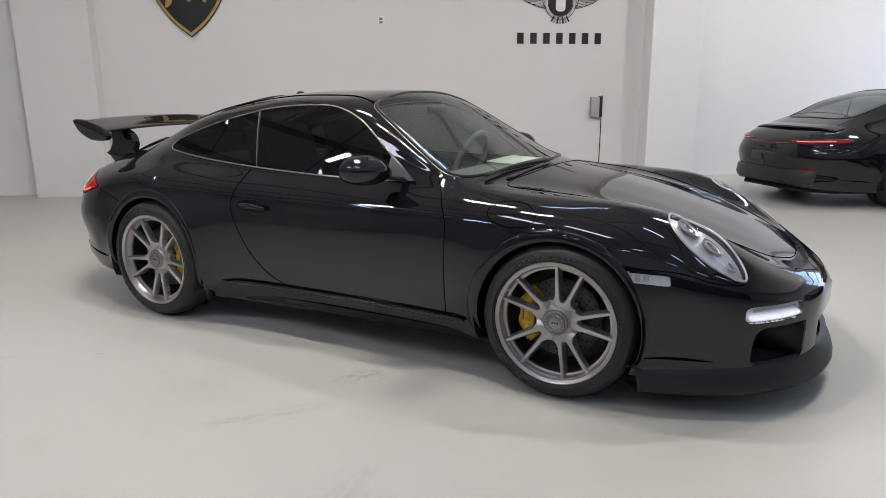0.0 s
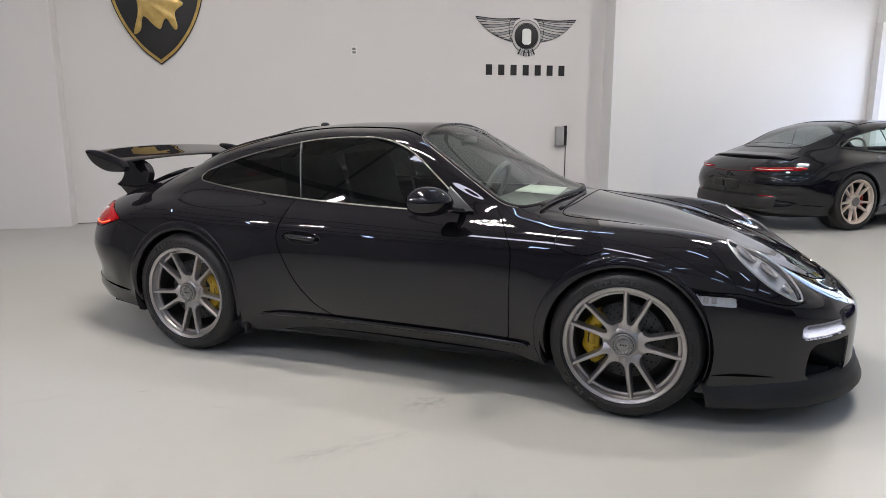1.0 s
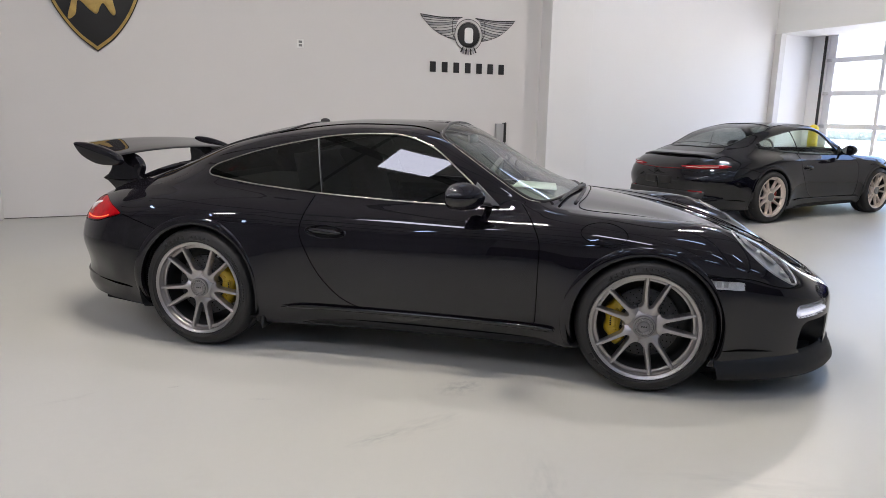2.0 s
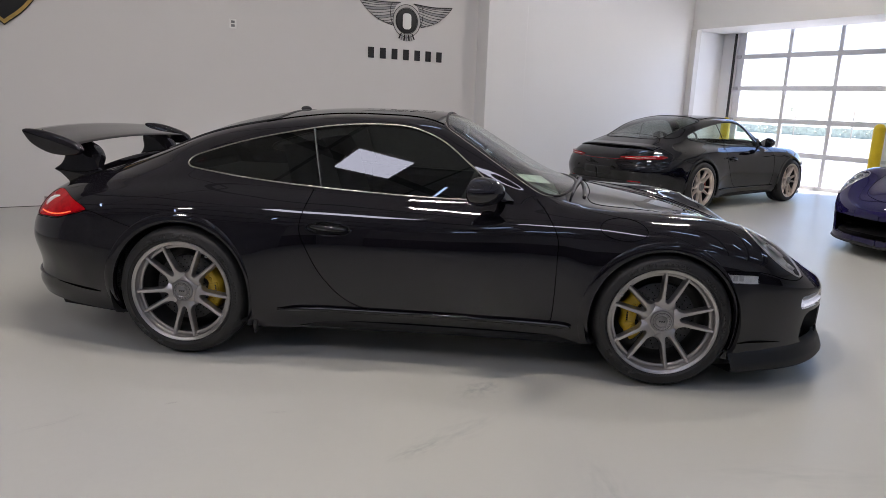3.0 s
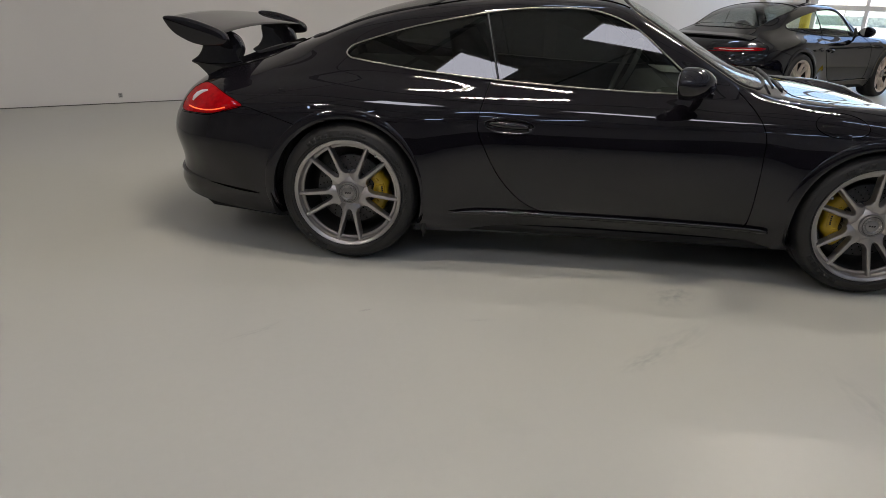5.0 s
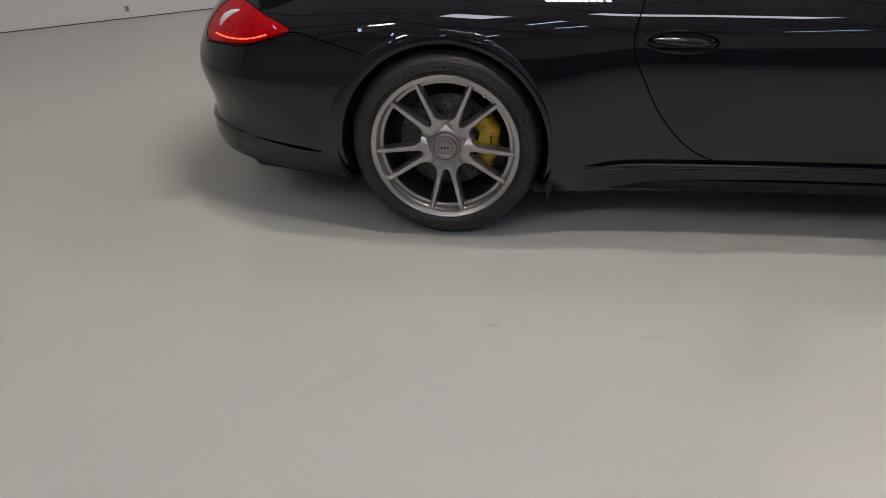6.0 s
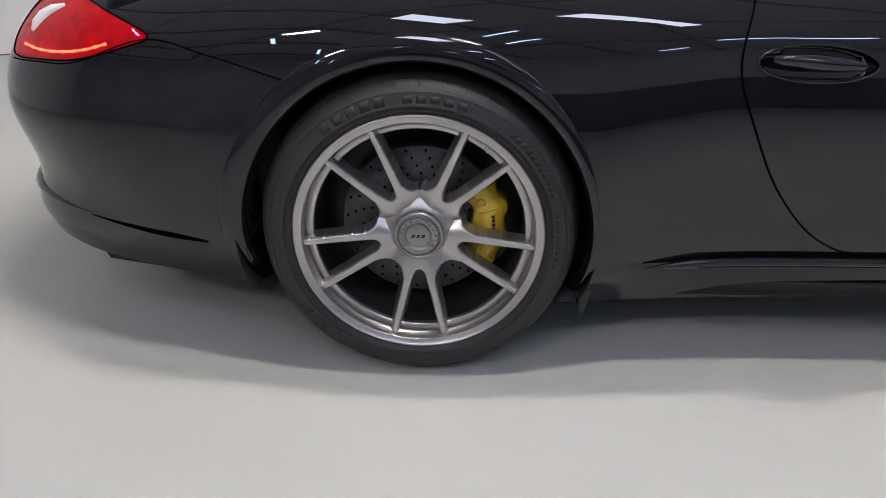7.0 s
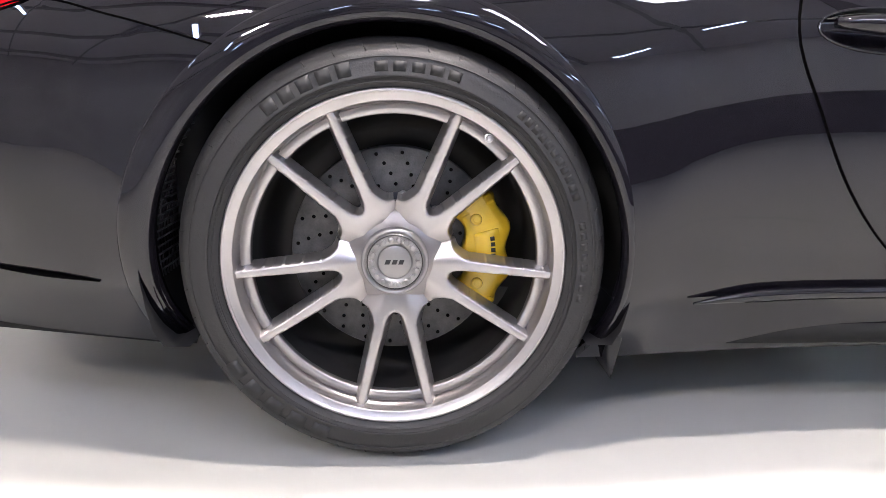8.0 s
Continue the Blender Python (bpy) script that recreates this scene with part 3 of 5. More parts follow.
class Skin:
    """Finds places on the finished shell."""
    def __init__(self, bm):
        from mathutils.bvhtree import BVHTree
        self.tree = BVHTree.FromBMesh(bm)

    def side(self, x, z, off=0.0015):
        p, n, _, _ = self.tree.ray_cast(Vector((x, -2.0, z)), Vector((0, 1, 0)))
        return None if p is None else p + off * (n if n.y < 0 else -n)

    def top(self, x, y, off=0.0015):
        p, n, _, _ = self.tree.ray_cast(Vector((x, y, 2.5)), Vector((0, 0, -1)))
        return None if p is None else p + off * (n if n.z > 0 else -n)

    def front(self, y, z, off=0.0015):
        p, n, _, _ = self.tree.ray_cast(Vector((4, y, z)), Vector((-1, 0, 0)))
        return None if p is None else p + off * (n if n.x > 0 else -n)

    def back(self, y, z, off=0.0015):
        p, n, _, _ = self.tree.ray_cast(Vector((-4, y, z)), Vector((1, 0, 0)))
        return None if p is None else p + off * (n if n.x < 0 else -n)


def flipped(bm, s):
    if s > 0:
        for v in bm.verts:
            v.co.y = -v.co.y
        bmesh.ops.reverse_faces(bm, faces=bm.faces)
    return bm


def line_on(name, pts, r, material, car, s=-1, label="", closed=False, flat=1.0):
    pts = [p for p in pts if p is not None]
    if len(pts) < 2:
        return None
    return part(name, flipped(tube(pts, r, 6, closed, flat), s), material, car, label)


# ---- wheels ----
def spoke_pair():
    """Outline in the wheel's plane of one forked spoke that points along +x: (x, z)."""
    a0, a1 = np.array((0.109, 0.0250)), np.array((0.2435, 0.0570))
    t = (a1 - a0) / np.linalg.norm(a1 - a0)
    n = np.array((-t[1], t[0]))
    upper = [np.array(p) for p in ((0.050, 0.0363), (0.0735, 0.0534), (0.0760, 0.0482), (0.0805, 0.0425), (0.0875, 0.0380), (0.097, 0.0350))]
    for k in range(12):
        u = k / 11
        upper.append(a0 + (a1 - a0) * u + n * (0.0085 * (1 - u) + 0.0054 * u))
    upper.append(a1 + t * 0.004)
    for k in range(11, -1, -1):
        u = 0.05 + 0.95 * k / 11
        upper.append(a0 + (a1 - a0) * u - n * (0.0080 * (1 - u) + 0.0054 * u))
    upper += [np.array(p) for p in ((0.1030, 0.0148), (0.0960, 0.0122), (0.0905, 0.0088), (0.0872, 0.0046), (0.0862, 0.0))]
    lower = [np.array((p[0], -p[1])) for p in upper[-2::-1]]
    return [tuple(p) for p in upper + lower]


def spoke_depth(r):
    """Outer face of the spokes over the radius, from the rim's plane (0) inwards (+)."""
    u = min(max((r - 0.06) / 0.19, 0), 1)
    return 0.034 - 0.026 * u ** 0.8


def spokes_mesh():
    """One forked spoke: a fine sheet cut to the outline, its edges rounded off, with flanks folded back."""
    f = signed(spoke_pair())
    bm = bmesh.new()
    xs, zs = np.linspace(0.046, 0.252, 66), np.linspace(-0.070, 0.070, 47)
    grid = [[bm.verts.new((x, 0, z)) for z in zs] for x in xs]
    for a, b in zip(grid, grid[1:]):
        for k in range(len(zs) - 1):
            bm.faces.new((a[k], b[k], b[k + 1], a[k + 1]))
    cut(bm, f, [0, 2], lambda c: c[:, 0] > -1)
    mids = np.array([g.calc_center_median()[:] for g in bm.faces])
    gone = [g for g, d in zip(list(bm.faces), f(mids[:, [0, 2]])) if d > 0]
    bmesh.ops.delete(bm, geom=gone, context="FACES")
    co = np.array([v.co[:] for v in bm.verts])
    dist = np.maximum(-f(co[:, [0, 2]]), 0)
    for v, d in zip(bm.verts, dist):
        u = 1.0 if abs(v.co.z) > 0.62 * v.co.x else min(d / 0.0022, 1.0)
        lean = max(0.0, (math.degrees(math.atan2(abs(v.co.z), v.co.x)) - 13) / 23)
        v.co.y = spoke_depth(math.hypot(v.co.x, v.co.z)) + (0.016 * lean ** 1.6 if v.co.x < 0.11 else 0.0) + 0.0018 * (1 - math.sqrt(1 - (1 - u) ** 2))
    rim = [e for e in bm.edges if len(e.link_faces) == 1 and not all(abs(v.co.z) > 0.66 * v.co.x or v.co.x < 0.051 for v in e.verts)]
    for depth in (0.010, 0.022):
        ext = bmesh.ops.extrude_edge_only(bm, edges=rim)["geom"]
        rim = [g for g in ext if isinstance(g, bmesh.types.BMEdge)]
        vs = [g for g in ext if isinstance(g, bmesh.types.BMVert)]
        q = np.array([(g.co.x, g.co.z) for g in vs])
        e = 0.0008
        gx, gz = f(q + (e, 0)) - f(q - (e, 0)), f(q + (0, e)) - f(q - (0, e))
        ln = np.maximum(np.hypot(gx, gz), 1e-9)
        for g, dx, dz in zip(vs, gx / ln, gz / ln):
            g.co += Vector((dx, 0, dz)) * (0.24 * depth) + Vector((0, depth, 0))
    bmesh.ops.recalc_face_normals(bm, faces=bm.faces)
    if sum(g.normal.y for g in bm.faces if abs(g.normal.y) > 0.7) > 0:
        bmesh.ops.reverse_faces(bm, faces=bm.faces)
    return bm


SPOKES = {}


def arc_bar(r0, r1, a0, a1, y, thick, n=6):
    """A raised bar that follows the sidewall between two radii and two angles."""
    bm = bmesh.new()
    rows = []
    for k in range(n + 1):
        a = radians(a0 + (a1 - a0) * k / n)
        rows.append([bm.verts.new((r * math.cos(a), yy, r * math.sin(a))) for r, yy in ((r0, y), (r0, y - thick), (r1, y - thick), (r1, y))])
    for a, b in zip(rows, rows[1:]):
        for i in range(3):
            bm.faces.new((a[i], b[i], b[i + 1], a[i + 1]))
    bm.faces.new(rows[0])
    bm.faces.new(rows[-1][::-1])
    bmesh.ops.recalc_face_normals(bm, faces=bm.faces)
    return bm


def tyre_profile(R, width, rim=0.247):
    """(r, y) of the tyre; the outer sidewall bulges to y = -0.012."""
    w = width
    return [(rim, 0.010), (rim + 0.006, 0.002), (rim + 0.016, -0.006), (rim + 0.020, -0.0085), (rim + 0.022, -0.0100), (rim + 0.030, -0.0118), (R - 0.062, -0.0122), (R - 0.0605, -0.0135), (R - 0.0585, -0.0135), (R - 0.057, -0.0124), (R - 0.045, -0.0115), (R - 0.032, -0.007), (R - 0.022, 0.000), (R - 0.014, 0.012), (R - 0.008, 0.028),
            (R - 0.003, 0.045), (R, 0.065), (R, w * 0.30), (R - 0.008, w * 0.305), (R - 0.008, w * 0.335), (R, w * 0.34), (R, w * 0.63), (R - 0.008, w * 0.635), (R - 0.008, w * 0.665), (R, w * 0.67),
            (R, w - 0.045), (R - 0.008, w - 0.012), (R - 0.04, w), (rim, w - 0.01)]


def caliper_mesh(rc, a0, a1, y):
    """A caliper between two angles round the hub, with ribs and scallops."""
    bm = bmesh.new()
    n = 22
    prof = []
    for k in range(n + 1):
        u = k / n
        a = radians(a0 + (a1 - a0) * u)
        lump = 0.006 * math.cos(u * 6 * math.pi)
        ri, ro = rc - 0.040 - 0.005 * math.cos(u * 4 * math.pi), rc + 0.032 + lump
        if u < 0.08 or u > 0.92:
            ro -= 0.012
            ri += 0.006
        prof.append([(ri, y + 0.012), (ri + 0.004, y + 0.002), (rc - 0.010, y - 0.004), (rc + 0.012, y - 0.002), (ro - 0.004, y + 0.008), (ro, y + 0.018), (ro, y + 0.075), (ri, y + 0.075)])
        prof[-1] = [(r * math.cos(a), yy, r * math.sin(a)) for r, yy in prof[-1]]
    rows = [[bm.verts.new(p) for p in row] for row in prof]
    for a, b in zip(rows, rows[1:]):
        for i in range(8):
            j = (i + 1) % 8
            bm.faces.new((a[i], b[i], b[j], a[j]))
    bm.faces.new(rows[0])
    bm.faces.new(rows[-1][::-1])
    bmesh.ops.recalc_face_normals(bm, faces=bm.faces)
    return bm


def cyl(centre, r, y0, y1, seg=20):
    """A short round bar along y."""
    return lathe([(1e-4, y0), (r * 0.9, y0), (r, y0 + 0.1 * (y1 - y0)), (r, y1), (1e-4, y1)], seg, m=Matrix.Translation((centre[0], 0, centre[1])))


def joined(bms):
    out = bmesh.new()
    tmp = bpy.data.meshes.new("tmp")
    for b in bms:
        b.to_mesh(tmp)
        out.from_mesh(tmp)
        b.free()
    bpy.data.meshes.remove(tmp)
    return out


def make_wheel(car, x, y_face, R, width, spin, caliper_at, side, rim_mat, cal_mat, detail=True, span=36):
    """side -1: outer face looks to -y. y_face: distance of the rim's outer plane from the car's middle."""
    wheel = empty("wheel", Matrix.Translation((x, side * y_face, R)) @ (pose(0, 0, 0) if side < 0 else pose(0, 0, 0, 0, 0, 180)))
    wheel.parent = car
    seg = 96 if detail else 48
    part("tyre", lathe(tyre_profile(R, width), seg, True), M_RUBBER, wheel, "black low-profile tyre with raised sidewall marks")
    rim = [(0.2565, 0.004), (0.2575, -0.002), (0.2557, -0.0055), (0.2532, -0.0058), (0.2518, -0.0048), (0.2508, -0.0030), (0.2402, -0.0022), (0.2392, -0.0012), (0.2388, 0.0010), (0.2386, 0.0380), (0.2350, 0.0382), (0.2344, 0.0285), (0.2336, 0.0275), (0.2220, 0.0300), (0.2204, 0.0310), (0.2198, 0.0340), (0.2198, 0.042),
           (0.2200, 0.045), (0.228, 0.060), (0.230, 0.20 if width > 0.26 else 0.17), (0.2565, 0.21 if width > 0.26 else 0.18)]
    part("rim", lathe(rim, seg), rim_mat, wheel, "satin silver-grey alloy rim")
    part("barrel", lathe([(0.2196, 0.042), (0.2200, 0.08), (0.2225, 0.195 if width > 0.26 else 0.165), (0.19, 0.20 if width > 0.26 else 0.17), (0.03, 0.20 if width > 0.26 else 0.17)], 48), M_BARREL, wheel)
    for k in range(5):
        ang = spin + 72 * k
        if rim_mat.name not in SPOKES:
            ob = part("spoke", spokes_mesh(), rim_mat, wheel)
            SPOKES[rim_mat.name] = ob.data
        else:
            ob = new("spoke", SPOKES[rim_mat.name])
            ob.parent = wheel
        ob.matrix_basis = pose(0, 0, 0, 0, -ang, 0)
    hub = [(1e-4, 0.018), (0.042, 0.018), (0.0465, 0.019), (0.0485, 0.0215), (0.051, 0.0265), (0.058, 0.033), (0.068, 0.040), (0.078, 0.048), (0.084, 0.060), (0.086, 0.075), (1e-4, 0.085)]
    part("hub", lathe(hub, 60), rim_mat, wheel)
    nut = lathe([(r * 1.02, y) for r, y in ((1e-4, 0.0120), (0.0240, 0.0120), (0.0246, 0.0125), (0.0252, 0.0150), (0.0262, 0.0150), (0.0268, 0.0120), (0.0345, 0.0110), (0.0400, 0.0108), (0.0425, 0.0115), (0.0432, 0.0140), (0.0444, 0.0140), (0.0450, 0.0112), (0.0475, 0.0108), (0.0500, 0.0125), (0.0510, 0.016), (0.0512, 0.026))], 64)
    nut_ob = part("lock_nut", nut, M_NUT, wheel, "grey centre-lock nut with a toothed ring")
    if detail:
        teeth = []
        for k in range(18):
            a = 2 * math.pi * k / 18
            teeth.append(cyl((0.0350 * math.cos(a), 0.0350 * math.sin(a)), 0.0043, 0.0068, 0.0125, 10))
        part("tooth_ring", joined(teeth), M_NUT, nut_ob)
        part("dark_groove", lathe([(0.0410, 0.0104), (0.0425, 0.0102), (0.0428, 0.0112), (0.0408, 0.0112)], 48, True), M_BARREL, nut_ob)
        for dx, w in ((-0.0120, 0.0075), (-0.0015, 0.0070), (0.0085, 0.0070)):
            part("badge_mark", slab([(dx - w / 2, -0.0035), (dx + w / 2, -0.0035), (dx + w / 2 + 0.0025, 0.0035), (dx - w / 2 + 0.0025, 0.0035)], 0.0112, 0.0124), M_BLACK, nut_ob, smooth=False)
        va = radians(spin + 144)
        part("valve", joined([cyl((0.232 * math.cos(va), 0.232 * math.sin(va)), 0.0045, -0.006, 0.02, 12), cyl((0.232 * math.cos(va), 0.232 * math.sin(va)), 0.007, 0.004, 0.012, 12)]), M_SATIN, wheel, "metal tyre valve")
        for r0, r1, a0, a1, n in ((R - 0.058, R - 0.036, 130, 101, 5), (R - 0.054, R - 0.040, 96, 70, 5), (R - 0.054, R - 0.042, 52, 20, 11), (R - 0.054, R - 0.044, 14, -12, 8), (R - 0.054, R - 0.034, 250, 210, 5)):
            for k in range(n):
                w = (a1 - a0) / n
                part("letter_bar", arc_bar(r0, r1, a0 + w * (k + 0.12), a0 + w * (k + 0.82), -0.0112, 0.0011, 3), M_RUBBER2, wheel)
        cuts = []
        for k in range(44):
            a0 = 360.0 / 44 * k
            cuts.append(tube([((R - r) * math.cos(radians(a0 + da)), y, (R - r) * math.sin(radians(a0 + da))) for r, y, da in ((0.024, -0.0022, -0.9), (0.017, 0.0055, -0.4), (0.010, 0.022, 0.0), (0.004, 0.043, 0.5), (0.0008, 0.062, 1.0))], 0.0007, 5))
        tagged(part("shoulder_groove", joined(cuts), M_RUBBER2, wheel), kind="stuff")
        for rr, yy in ((R - 0.0335, -0.0082), (R - 0.068, -0.0126), (0.2715, -0.0106)):
            part("sidewall_ring", lathe([(rr - 0.0012, yy + 0.0012), (rr, yy - 0.0012), (rr + 0.0012, yy + 0.0012)], 96), M_RUBBER, wheel)
    # brake
    part("brake_disc", lathe([(0.095, 0.094), (0.166, 0.094), (0.168, 0.096), (0.168, 0.126), (0.166, 0.128), (0.095, 0.128)], 72), M_DISC, wheel, "drilled carbon-ceramic brake disc")
    part("disc_bell", lathe([(0.03, 0.072), (0.080, 0.074), (0.092, 0.080), (0.095, 0.096)], 48), M_BELL, wheel)
    if detail:
        holes = []
        for k in range(24):
            for j, r in enumerate((0.108, 0.125, 0.142, 0.158)):
                a = 2 * math.pi * (k + 0.25 * j) / 24
                holes.append(cyl((r * math.cos(a), r * math.sin(a)), 0.0031, 0.0925, 0.095, 7))
        tagged(part("disc_hole", joined(holes), M_HOLE, wheel), kind="stuff")
        for k in range(10):
            a = 2 * math.pi * (k + 0.3) / 10
            part("disc_bolt", cyl((0.092 * math.cos(a), 0.092 * math.sin(a)), 0.0075, 0.066, 0.09, 8), M_SATIN, wheel)
    cal = part("caliper", caliper_mesh(0.152, caliper_at - span, caliper_at + span, 0.066), cal_mat, wheel, "glossy yellow brake caliper")
    if detail:
        part("caliper_rib", joined([arc_bar(0.128, 0.168, caliper_at - 13, caliper_at + 13, 0.064, 0.004, 8), arc_bar(0.120, 0.176, caliper_at - span + 4, caliper_at - span + 9, 0.070, 0.006, 3), arc_bar(0.120, 0.176, caliper_at + span - 9, caliper_at + span - 4, 0.070, 0.006, 3)]), cal_mat, cal)
        for d in (-22, 22):
            a = radians(caliper_at + d)
            part("caliper_bolt", lathe([(0.004, 0.060), (0.008, 0.059), (0.0095, 0.062), (0.0095, 0.075)], 16, m=Matrix.Translation((0.139 * math.cos(a), 0, 0.139 * math.sin(a)))), cal_mat, cal)
        for k in range(5):
            part("caliper_mark", arc_bar(0.152, 0.159, caliper_at + 9 - 3.4 * k, caliper_at + 6.6 - 3.4 * k, 0.0600, 0.0012, 2), M_BLACK, cal)
    return wheel

def make_car(name, label, m, paint, rim_mat, cal_mat, glass_mat, hero=True, lamps="classic"):
    car = empty(name, m)
    tagged(car, label, "car", "parked sports cars")
    shell = body_half(BODY, 230 if hero else 120)
    # outlines cut into one half
    side = lambda c: c[:, 1] < -0.40
    lower = lambda c: (c[:, 1] < -0.60) & (c[:, 2] < 0.80)
    cut(shell, signed(ellipse(*FRONT_ARCH[:2], FRONT_ARCH[2], FRONT_ARCH[2], 0, 72)), [0, 2], lower)
    cut(shell, signed(ellipse(*REAR_ARCH[:2], REAR_ARCH[2], REAR_ARCH[2], 0, 72)), [0, 2], lower)
    f_fa, f_ra = signed(ellipse(*FRONT_ARCH[:2], FRONT_ARCH[2], FRONT_ARCH[2], 0, 72)), signed(ellipse(*REAR_ARCH[:2], REAR_ARCH[2], REAR_ARCH[2], 0, 72))
    whole = shell.copy()
    skin = Skin(whole)
    high = lambda c: c[:, 2] > 0.83
    jobs = {
        "dlo": (DLO, [0, 2], lambda c: (c[:, 1] < -0.45) & (c[:, 2] > 0.8)),
        "screen": ([(p[0], -p[1]) for p in SCREEN], [0, 1], high),
        "rearglass": ([(p[0], -p[1]) for p in (REARGLASS if hero else WIDEGLASS)], [0, 1], high),
        "bonnet": ([(p[0], -p[1]) for p in BONNET], [0, 1], lambda c: (c[:, 2] > 0.5) & (c[:, 0] > 0.6)),
        "lid": ([(p[0], -p[1]) for p in ENGINE_LID], [0, 1], lambda c: (c[:, 2] > 0.7) & (c[:, 0] < -1.4)),
        "door": (DOOR, [0, 2], lambda c: (c[:, 1] < -0.70)),
        "nose": (NOSE, [0, 2], lambda c: c[:, 0] > 1.3),
        "tail": (TAIL, [0, 2], lambda c: (c[:, 0] < -1.3)),
        "headlamp": (HEADLAMP, [0, 1], lambda c: (c[:, 2] > 0.42) & (c[:, 0] > 1.3)),
        "taillamp": (TAILLAMP, [0, 2], lambda c: (c[:, 1] < -0.42) & (c[:, 0] < -1.6)),
        "intake": (INTAKE, [1, 2], lambda c: c[:, 0] > 1.75),
        "midintake": (MIDINTAKE, [1, 2], lambda c: c[:, 0] > 1.75),
        "daylight": (rounded_rect(-.578, .412, .225, .066, .022), [1, 2], lambda c: (c[:, 0] > 1.6) & (c[:, 1] < -0.4)),
        "marker": ([(1.437, .574), (1.44, .536), (1.60, .527), (1.612, .534), (1.602, .564), (1.59, .567)], [0, 2], lambda c: (c[:, 1] < -0.6) & (c[:, 0] > 1.3)),
        "flap": (TANK_FLAP, [0, 2], lambda c: (c[:, 1] < -0.7)),
        "cup": (HANDLE_CUP, [0, 2], lambda c: (c[:, 1] < -0.7)),
        "vent": ([(p[0], -p[1]) for p in NOSE_VENT], [0, 1], lambda c: (c[:, 0] > 1.8) & (c[:, 2] > 0.44)),
    }
    if lamps != "classic":
        jobs.pop("vent"), jobs.pop("taillamp"), jobs.pop("flap"), jobs.pop("intake"), jobs.pop("daylight"), jobs.pop("marker")
        jobs["midintake"] = (rounded_rect(0, .275, 1.30, .19, .05), [1, 2], lambda c: c[:, 0] > 1.65)
    tests = {}
    for key, (poly, axes, dom) in jobs.items():
        f = signed(poly)
        cut(shell, f, axes, dom)
        tests[key] = (f, axes, dom)
    tests["fa"], tests["ra"] = (f_fa, [0, 2], lower), (f_ra, [0, 2], lower)
    normals = shell_normals(shell)
    faces = list(shell.faces)
    mid = np.array([f.calc_center_median()[:] for f in faces])
    inside = {k: (f(mid[:, ax]) < 0) & dom(mid) for k, (f, ax, dom) in tests.items()}
    order = ("fa", "ra", "screen", "rearglass", "dlo", "daylight", "marker", "headlamp", "taillamp", "intake", "midintake", "flap", "cup", "vent", "bonnet", "lid", "nose", "tail", "door")
    kind = np.full(len(faces), "shell", dtype=object)
    for k in reversed([o for o in order if o in inside]):
        kind[inside[k]] = k
    dlo_front = (kind == "dlo") & (mid[:, 0] > -0.535 - 0.05 * (mid[:, 2] - 0.87))
    kind[dlo_front] = "doorglass"
    where = {f: k for f, k in zip(faces, kind)}
    half = lambda key: take(shell, lambda f: where[f] == key)
    mirrored = {}
    for k, n in normals.items():
        mirrored[(k[0], -k[1] + 0.0, k[2])] = Vector((n.x, -n.y, n.z))
    everything = {**normals, **mirrored}

    # the side glass is one gently curved sheet: normals from a fitted quadric
    gi = [i for i, k in enumerate(kind) if k in ("dlo", "doorglass")]
    gv = {v for i in gi for v in faces[i].verts}
    P = np.array([v.co[:] for v in gv])
    A = np.c_[np.ones(len(P)), P[:, 0], P[:, 2], P[:, 0] ** 2, P[:, 0] * P[:, 2], P[:, 2] ** 2]
    q = np.linalg.lstsq(A, P[:, 1], rcond=None)[0]
    pane_normals = {}
    for v in gv:
        x, z = v.co.x, v.co.z
        n = Vector((q[1] + 2 * q[3] * x + q[4] * z, -1.0, q[2] + q[4] * x + 2 * q[5] * z)).normalized()
        key = tuple(round(c, 5) for c in v.co)
        pane_normals[key] = n
        pane_normals[(key[0], -key[1] + 0.0, key[2])] = Vector((n.x, -n.y, n.z))

    def sym(key, nm, material, lab="", turn_in=0.0):
        h = half(key)
        if not h.faces:
            return None
        bm = joined([mirror_copy(h), h])
        bmesh.ops.remove_doubles(bm, verts=bm.verts, dist=1e-5)
        return panel(nm, bm, material, car, everything, lab, turn_in)

    def pair(key, nm, material, lab="", turn_in=0.0):
        h = half(key)
        if not h.faces:
            return []
        return [panel(nm, b, material, car, pane_normals if "window" in nm else everything, lab, turn_in) for b in (mirror_copy(h), h)]

    sym("shell", "body_shell", paint, "", 0.022)
    sym("bonnet", "bonnet", paint)
    sym("lid", "engine_lid", paint)
    sym("nose", "front_bumper", paint, "", 0.02)
    sym("tail", "rear_bumper", paint, "", 0.02)
    sym("screen", "windscreen", M_GLASS, "faintly green windscreen")
    sym("rearglass", "rear_window", glass_mat if hero else M_REARTINT)
    pair("door", "door", paint)
    pair("doorglass", "door_window", glass_mat, "very dark tinted side window")
    pair("dlo", "quarter_window", glass_mat, "very dark tinted rear side window")
    pair("flap", "flap", paint)
    # lamps: clear cover on a bright bowl
    h = half("headlamp")
    for s, b in ((1, mirror_copy(h)), (-1, h)):
        bowl = b.copy()
        for v in bowl.verts:
            v.co -= everything.get(tuple(round(c, 5) for c in v.co), Vector((0, 0, 1))) * 0.022
        cover = panel("headlamp", b, M_LENS, car, everything, "clear oval headlamp cover")
        part("reflector", bowl, M_REFLECT if hero else M_GREY, cover)
        for dx, dw, r in ((1.625, .640, .050), (1.715, .650, .044), (1.790, .662, .022)):
            p = skin.top(dx, -dw)
